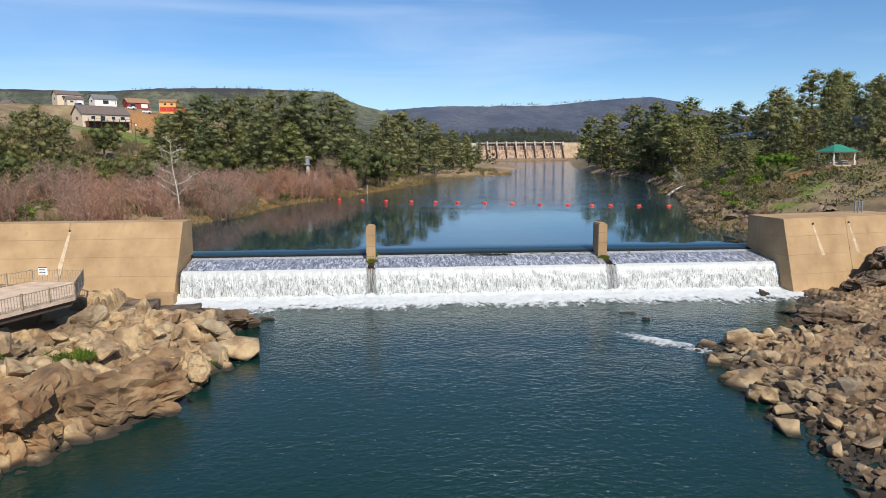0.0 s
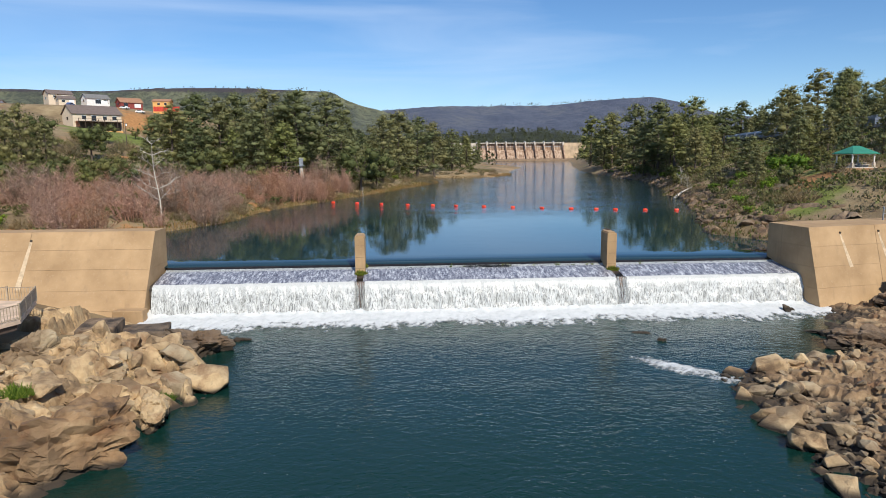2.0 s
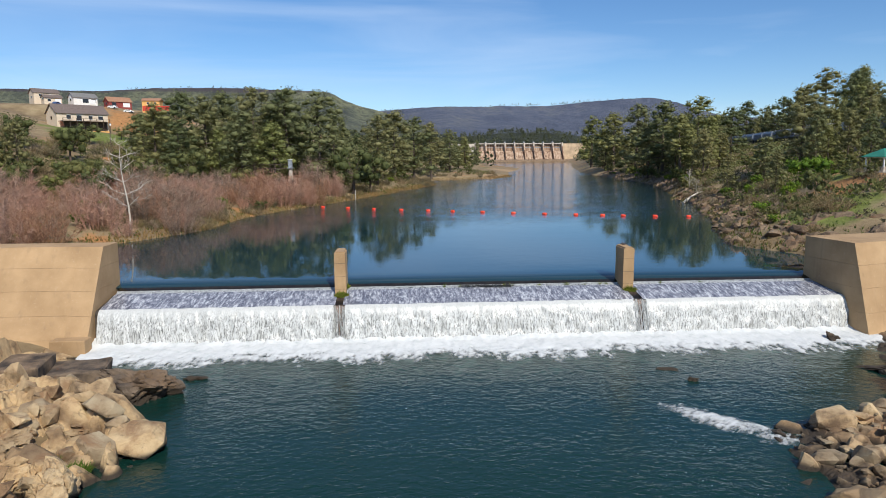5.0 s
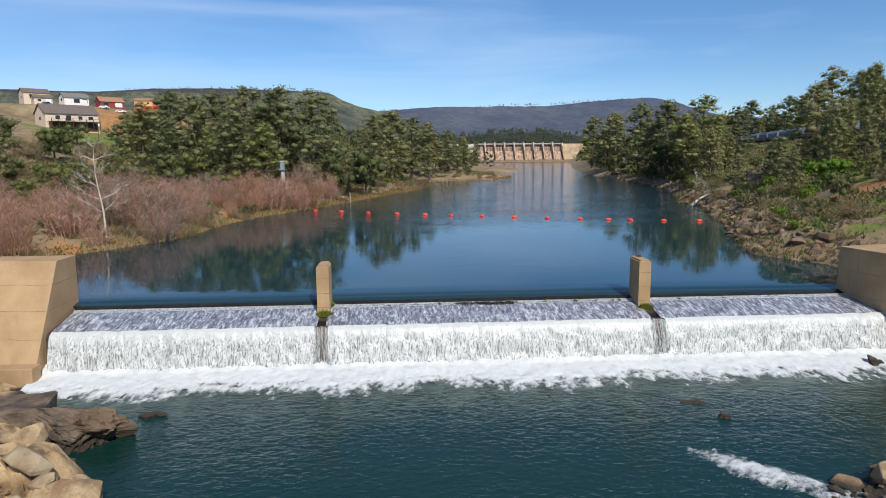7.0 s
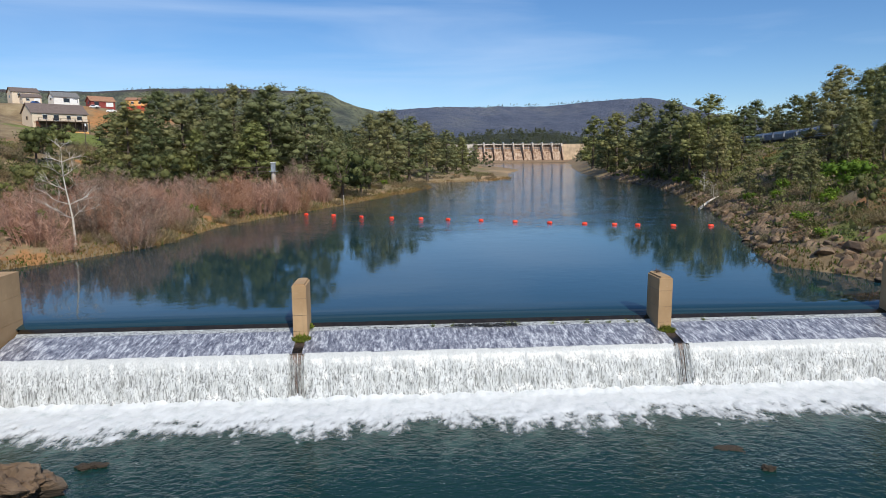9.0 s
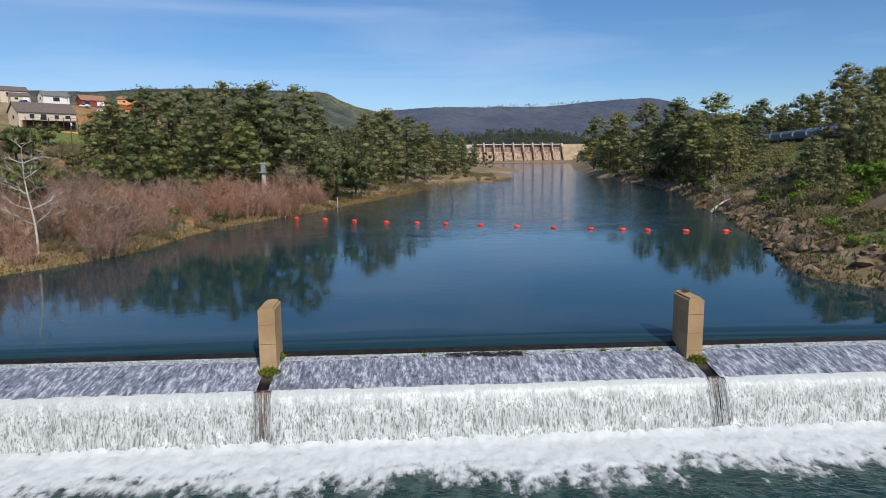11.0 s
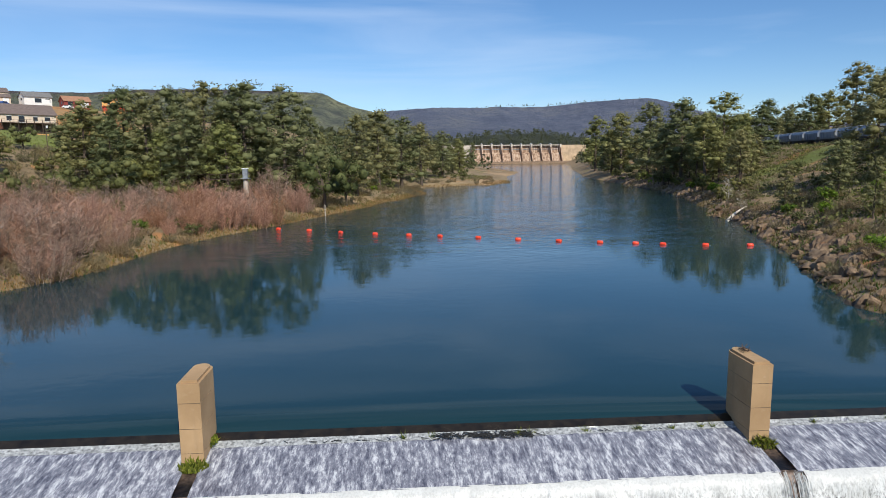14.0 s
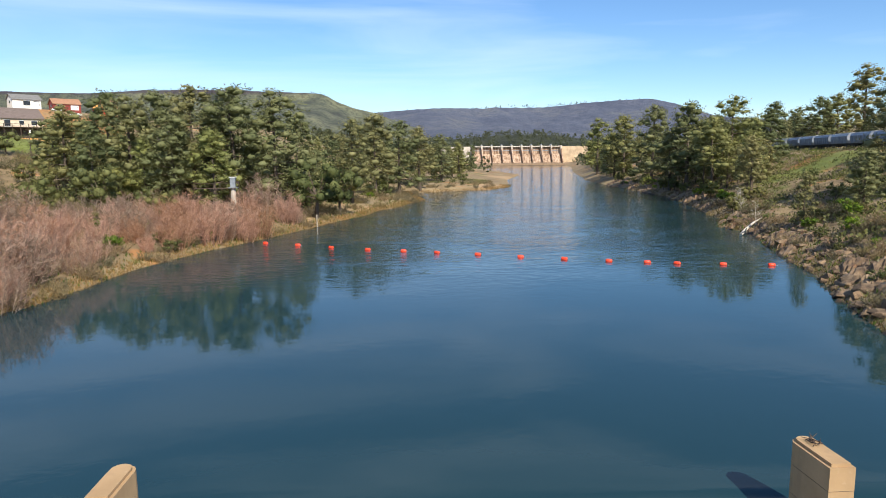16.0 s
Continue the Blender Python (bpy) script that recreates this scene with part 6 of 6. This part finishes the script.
for p, q in (((-40.6, -29.2), (-46.6, -42.5)),):
    p, q = Vector(p), Vector(q)
    n = Vector((-(q - p).y, (q - p).x)).normalized() * -0.3
    bm = bmesh.new()
    prism(bm, [tuple(p), tuple(q), tuple(q + n), tuple(p + n)], -4.0, -0.56)
    part("base_wall", bm, WALL_WHITE, deck, "peeling white painted wall")


def rail_run(p, q, first):
    p, q = Vector((*p, 0.2)), Vector((*q, 0.2))
    ln = (q - p).length
    d = (q - p) / ln
    for z in (0.12, 1.1):
        bm = bmesh.new()
        tube(bm, p + Vector((0, 0, z)), q + Vector((0, 0, z)), 0.04, 0.04, 6)
        part("rail", bm, RAILING, deck)
    n = round(ln / 2.3)
    for k in range(n + 1):
        if k == 0 and not first:
            continue
        c = p + d * (ln * k / n)
        part("post", one_box(c.x - 0.06, c.x + 0.06, c.y - 0.06, c.y + 0.06, 0.2, 1.42), RAILING, deck)
    n = round(ln / 0.24)
    for k in range(1, n):
        c = p + d * (ln * k / n)
        ob = new("baluster", BALUSTER)
        ob.parent = deck
        ob.location = (c.x, c.y, 0.2)


BALUSTER = bm_mesh("baluster", one_box(-0.018, 0.018, -0.018, 0.018, 0.1, 1.1), RAILING)
rail_run(E5, A, True)
rail_run(A, B, False)
rail_run(B, C, False)
rail_run(C, D, False)
sign = thing("warning_sign", "white notice with red header on the railing", "sign", pose(-43.0, -14.62, 0.75, 0, 0, -8))
part("panel", one_box(-0.42, 0.42, -0.02, 0.02, 0.1, 0.85), WHITE, sign)
part("header", one_box(-0.42, 0.42, -0.026, -0.022, 0.75, 0.85), RED_PAINT, sign, "red header band")
for k in range(4):
    part("text_bar", one_box(-0.34, 0.34 - 0.1 * (k % 2), -0.026, -0.022, 0.18 + 0.14 * k, 0.23 + 0.14 * k), BLACK, sign)
for dx, dy in ((0, 0), (1.9, -1.6)):
    tb = thing("picnic_table", "dark metal picnic table on the platform", "table", pose(-44.3 + dx * 0.4, -30.5 + dy, 0.2, 0, 0, 65), "deck tables")
    part("tabletop", one_box(-0.9, 0.9, -0.4, 0.4, 0.7, 0.76), STEEL, tb)
    for y in (-0.75, 0.75):
        part("bench", one_box(-0.9, 0.9, y - 0.14, y + 0.14, 0.42, 0.47), STEEL, tb)
    for x in (-0.6, 0.6):
        part("leg", one_box(x - 0.04, x + 0.04, -0.7, 0.7, 0, 0.42), STEEL, tb)
        part("support", one_box(x - 0.04, x + 0.04, -0.2, 0.2, 0.42, 0.7), STEEL, tb)

# old concrete blocks at the foot of the left wall
for x, y, z, sx, sy, sz, r in ((-35.2, -13.6, -3.4, 1.5, 2.0, 1.2, 8), (-31.9, -12.6, -4.0, 1.9, 1.7, 1.0, 12)):
    blk = thing("concrete_block", "dark stained old concrete block at the waterside", "block", pose(x, y, z, 0, 0, r), "old concrete blocks")
    bm = one_box(-sx, sx, -sy, sy, -sz - 1, sz, bevel=0.12)
    bmesh.ops.subdivide_edges(bm, edges=list(bm.edges), cuts=3, use_grid_fill=True)
    for v in bm.verts:
        v.co += Vector((noise.noise(v.co * 0.9), noise.noise(v.co * 0.9 + Vector((5, 0, 0))), noise.noise(v.co * 0.9 + Vector((9, 0, 0))))) * 0.14
    part("block", bm, ROCK_DARK, blk)


# ---------------------------------------------------------------- pale bare tree
def make_bare_tree(seed, h, material, name, label, m, levels=4):
    r = random.Random(seed)
    bm = bmesh.new()

    def grow(p, d, ln, rad, lv):
        q = p + d * ln
        mid = p.lerp(q, 0.5) + Vector((r.gauss(0, 0.05), r.gauss(0, 0.05), 0)) * ln
        tube(bm, p, mid, rad, rad * 0.85, 5)
        tube(bm, mid, q, rad * 0.85, rad * 0.6, 5)
        if lv == 0:
            return
        for k in range(3 if lv > 1 else 2):
            nd = (d + Vector((r.gauss(0, 0.55), r.gauss(0, 0.55), r.gauss(0.15, 0.25)))).normalized()
            grow(p.lerp(q, 0.45 + 0.5 * r.random()), nd, ln * (0.55 + 0.25 * r.random()), rad * 0.5, lv - 1)
    top = Vector((-0.06 * h, 0, h))
    last = Vector((0, 0, -0.5))
    for k in range(1, 8):
        c = top * (k / 7) + Vector((0.012 * h * math.sin(k * 0.9), 0.1 * math.sin(k), 0))
        tube(bm, last, c, 0.0125 * h * (1 - 0.12 * (k - 1)), 0.0125 * h * (1 - 0.12 * k), 7)
        if k > 1:
            for s in range(3):
                a = k * 2.1 + s * 3.1 + r.random()
                grow(c, Vector((math.cos(a), math.sin(a) * 0.8, 0.45)).normalized(), h * 0.25 * (1.1 - k / 9), 0.0036 * h, levels - 1)
        last = c
    t = thing(name, label, "tree", m)
    part("trunk", bm, material, t)
    return t


make_bare_tree(3, 11.2, BARK_WHITE, "bare_tree", "pale leafless sycamore with white trunk and limbs", upright(-47.5, 42, 1.15))
make_bare_tree(4, 5.5, BARK_WHITE, "bare_tree", "pale leafless tree leaning over the bank", upright(74, 108, 1), 4)
make_bare_tree(5, 5.0, BARK_WHITE, "bare_tree", "pale leafless tree leaning over the bank", upright(78, 116, 1), 4)
make_bare_tree(6, 4.5, BARK_WHITE, "bare_tree", "bleached dead tree at the rocky shore", upright(70, 96, 1), 4)
sn = thing("driftwood_log", "bleached driftwood log lying at the shore", "log", pose(67, 92, 0.4, 0, 0, 30))
bm = bmesh.new()
limb(bm, (-4, 0, -0.2), (6, 1.5, 2.2), 0.3, 0.12, 0.4, 7, 5)
limb(bm, (-2.5, 0, 0.1), (-4.6, -1.4, 1.2), 0.18, 0.05, 0.2, 6, 3)
part("log", bm, BARK_WHITE, sn)


# ---------------------------------------------------------------- shore grass, weeds, floating foam and glint flecks
def shore_reeds(name, label, table, side, y0, y1, n, seed, height, material, reach):
    r = random.Random(seed)
    verts, faces = [], []
    for i in range(n):
        y = r.uniform(y0, y1)
        x = lerp_table(table, y) + side * abs(r.gauss(0, reach)) + 2.0 * noise.noise((lerp_table(table, y) * 0.06, y * 0.06, 3.1))
        z = ground_height(x, y)
        if z < -0.25 or z > 3.5:
            continue
        p = Vector((x, y, z - 0.05))
        h = height * (0.5 + r.random())
        for k in range(3):
            d = Vector((r.gauss(0, 0.35), r.gauss(0, 0.35), 1)).normalized() * h * (0.6 + 0.5 * r.random())
            s = Vector((r.gauss(0, 1), r.gauss(0, 1), 0)).normalized() * 0.07
            b = len(verts)
            verts += [p - s, p + s, p + d]
            faces.append((b, b + 1, b + 2))
    thing(name, label, "grass", kind="stuff", data=mesh(name, verts, faces, material))


shore_reeds("shore_grass", "dry golden grass along the water's edge", LEFT_UP, -1, 15, 300, 11000, 1, 0.4, REED, 2.2)
shore_reeds("shore_grass", "dry golden grass along the water's edge", RIGHT_UP, 1, 8, 260, 6000, 2, 0.45, REED, 3.0)
shore_reeds("bank_weeds", "green weeds scattered over the bank", LEFT_UP, -1, 15, 200, 1800, 3, 0.5, GRASS, 6.0)
shore_reeds("bank_weeds", "green weeds scattered over the bank", RIGHT_UP, 1, 8, 120, 2600, 4, 0.5, GRASS, 9.0)


def foam_patch(name, label, cx, cy, length, width, turn, seed):
    nx, ny = int(length / 0.12), int(width / 0.12)
    verts = []
    for j in range(ny + 1):
        for i in range(nx + 1):
            u, v = i / nx * 2 - 1, j / ny * 2 - 1
            n = noise.noise((i * 0.05, j * 0.09, seed)) + 0.7 * noise.noise((i * 0.16, j * 0.22, seed + 3)) + 0.4 * noise.noise((i * 0.45, j * 0.5, seed + 5))
            z = 0.10 * (1.0 - u * u - v * v * 1.2) + 0.09 * n - 0.025
            verts.append((u * length / 2, v * width / 2, max(0.004, z * 1.0)))
    w = nx + 1
    faces = [(j * w + i, j * w + i + 1, (j + 1) * w + i + 1, (j + 1) * w + i) for j in range(ny) for i in range(nx)]
    faces = [f for f in faces if max(verts[k][2] for k in f) > 0.0041]
    thing(name, label, "foam", pose(cx, cy, LOWER, 0, 0, turn), kind="stuff", data=mesh(name, verts, faces, FOAM, True))


foam_patch("foam_patch", "white foam streak drifting beside the rocky bar", 11.4, -23.6, 9.0, 3.4, -48, 1)
foam_patch("foam_patch", "white foam in the gap between rocks", -30.2, -17.2, 2.6, 1.2, 40, 4)


# white flecks stand for drifting bubbles and for sun glints on the ripples
def foam_flecks():
    r = random.Random(9)
    verts, faces = [], []
    for i in range(800):
        y = -9 - 48 * r.random() ** 1.3
        x = r.uniform(-24, 20)
        if r.random() < 0.5:
            x = 8.5 + r.gauss(0, 2.0) - 0.03 * (y + 25)
        if lerp_table(LEFT_DN, y) + 1 > x or x > lerp_table(RIGHT_DN, y) - 1:
            continue
        s = 0.018 + 0.035 * r.random()
        b = len(verts)
        n = 6
        for k in range(n):
            a = 2 * math.pi * k / n
            verts.append((x + math.cos(a) * s * (1 + r.random()), y + math.sin(a) * s * 0.6, LOWER + 0.02))
        faces.append(tuple(range(b, b + n)))
    thing("foam_flecks", "small white flecks for foam bubbles and sun glints on the river", "foam", kind="stuff", data=mesh("foam_flecks", verts, faces, FOAM))


foam_flecks()
# weeds growing on the weir crest and green tufts among the left rocks
cw = random.Random(3)
for k in range(14):
    x = cw.uniform(-4, 22)
    ob = thing("crest_weed", "small green weed tuft on the weir crest", "weed", WEIR @ pose(x, 0.75, -0.68), "crest weeds", data=tuft_mesh("crest_weed", 24, 0.18, 0.08, 0.1, 0.35, 0.02, MOSS, k))
for k, (x, y) in enumerate([(-33.0, -30.5), (-34.5, -31.5), (-31.2, -29.6), (-37.8, -33.0), (-28.0, -26.5), (-26.2, -27.0), (-40.5, -33.5)]):
    thing("weed_clump", "green weeds growing between the boulders", "weed", pose(x, y, shelf_height(x, y) - 0.1), "rock weeds", data=tuft_mesh("weed_clump", 500, 0.9, 0.8, 0.4, 0.45, 0.04, GRASS, 50 + k))
# trash rake debris on the crest and a steel gate on the right wall
db = thing("debris", "dark snagged branches on the weir crest", "debris", WEIR @ pose(0.5, 0.62, -0.62))
bm = bmesh.new()
for k in range(150):
    x = cw.uniform(-1, 1)
    x = 2.4 * math.copysign(abs(x) ** 1.2, x)
    tube(bm, (x, cw.uniform(-0.3, 0.3), cw.uniform(0, 0.14)), (x + cw.uniform(-0.6, 0.6), cw.uniform(-0.35, 0.35), cw.uniform(0, 0.26)), 0.035, 0.012, 4)
for k in range(26):
    x = cw.uniform(-11.5, 9.5)
    tube(bm, (x, 0.1, 0.02), (x + cw.uniform(-0.4, 0.4), cw.uniform(-0.1, 0.2), cw.uniform(0.03, 0.12)), 0.025, 0.01, 4)
part("branches", bm, BLACK, db)
gt = thing("steel_gate", "small rusty steel gate frame on the wall", "gate", pose(48.2, 1.2, 3.75, 0, 0, 9))
for x in (-0.55, 0.0, 0.55):
    part("post", one_box(x - 0.06, x + 0.06, -0.06, 0.06, 0, 1.7 - 0.2 * abs(x)), STEEL, gt)
for z in (0.7, 1.35):
    part("bar", one_box(-0.49, -0.06, -0.03, 0.03, z, z + 0.06), STEEL, gt)
    part("bar", one_box(0.06, 0.49, -0.03, 0.03, z, z + 0.06), STEEL, gt)
tg = thing("branch_pile", "dark driftwood twigs lodged on the pier top", "debris", WEIR @ pose(14.1, 1.3, 3.2))
bm = bmesh.new()
for k in range(14):
    tube(bm, (cw.uniform(-0.3, 0.3), cw.uniform(-0.35, 0.35), 0.03), (cw.uniform(-0.4, 0.4), cw.uniform(-0.5, 0.5), cw.uniform(0.05, 0.3)), 0.03, 0.012, 5)
part("twigs", bm, TIMBER, tg)
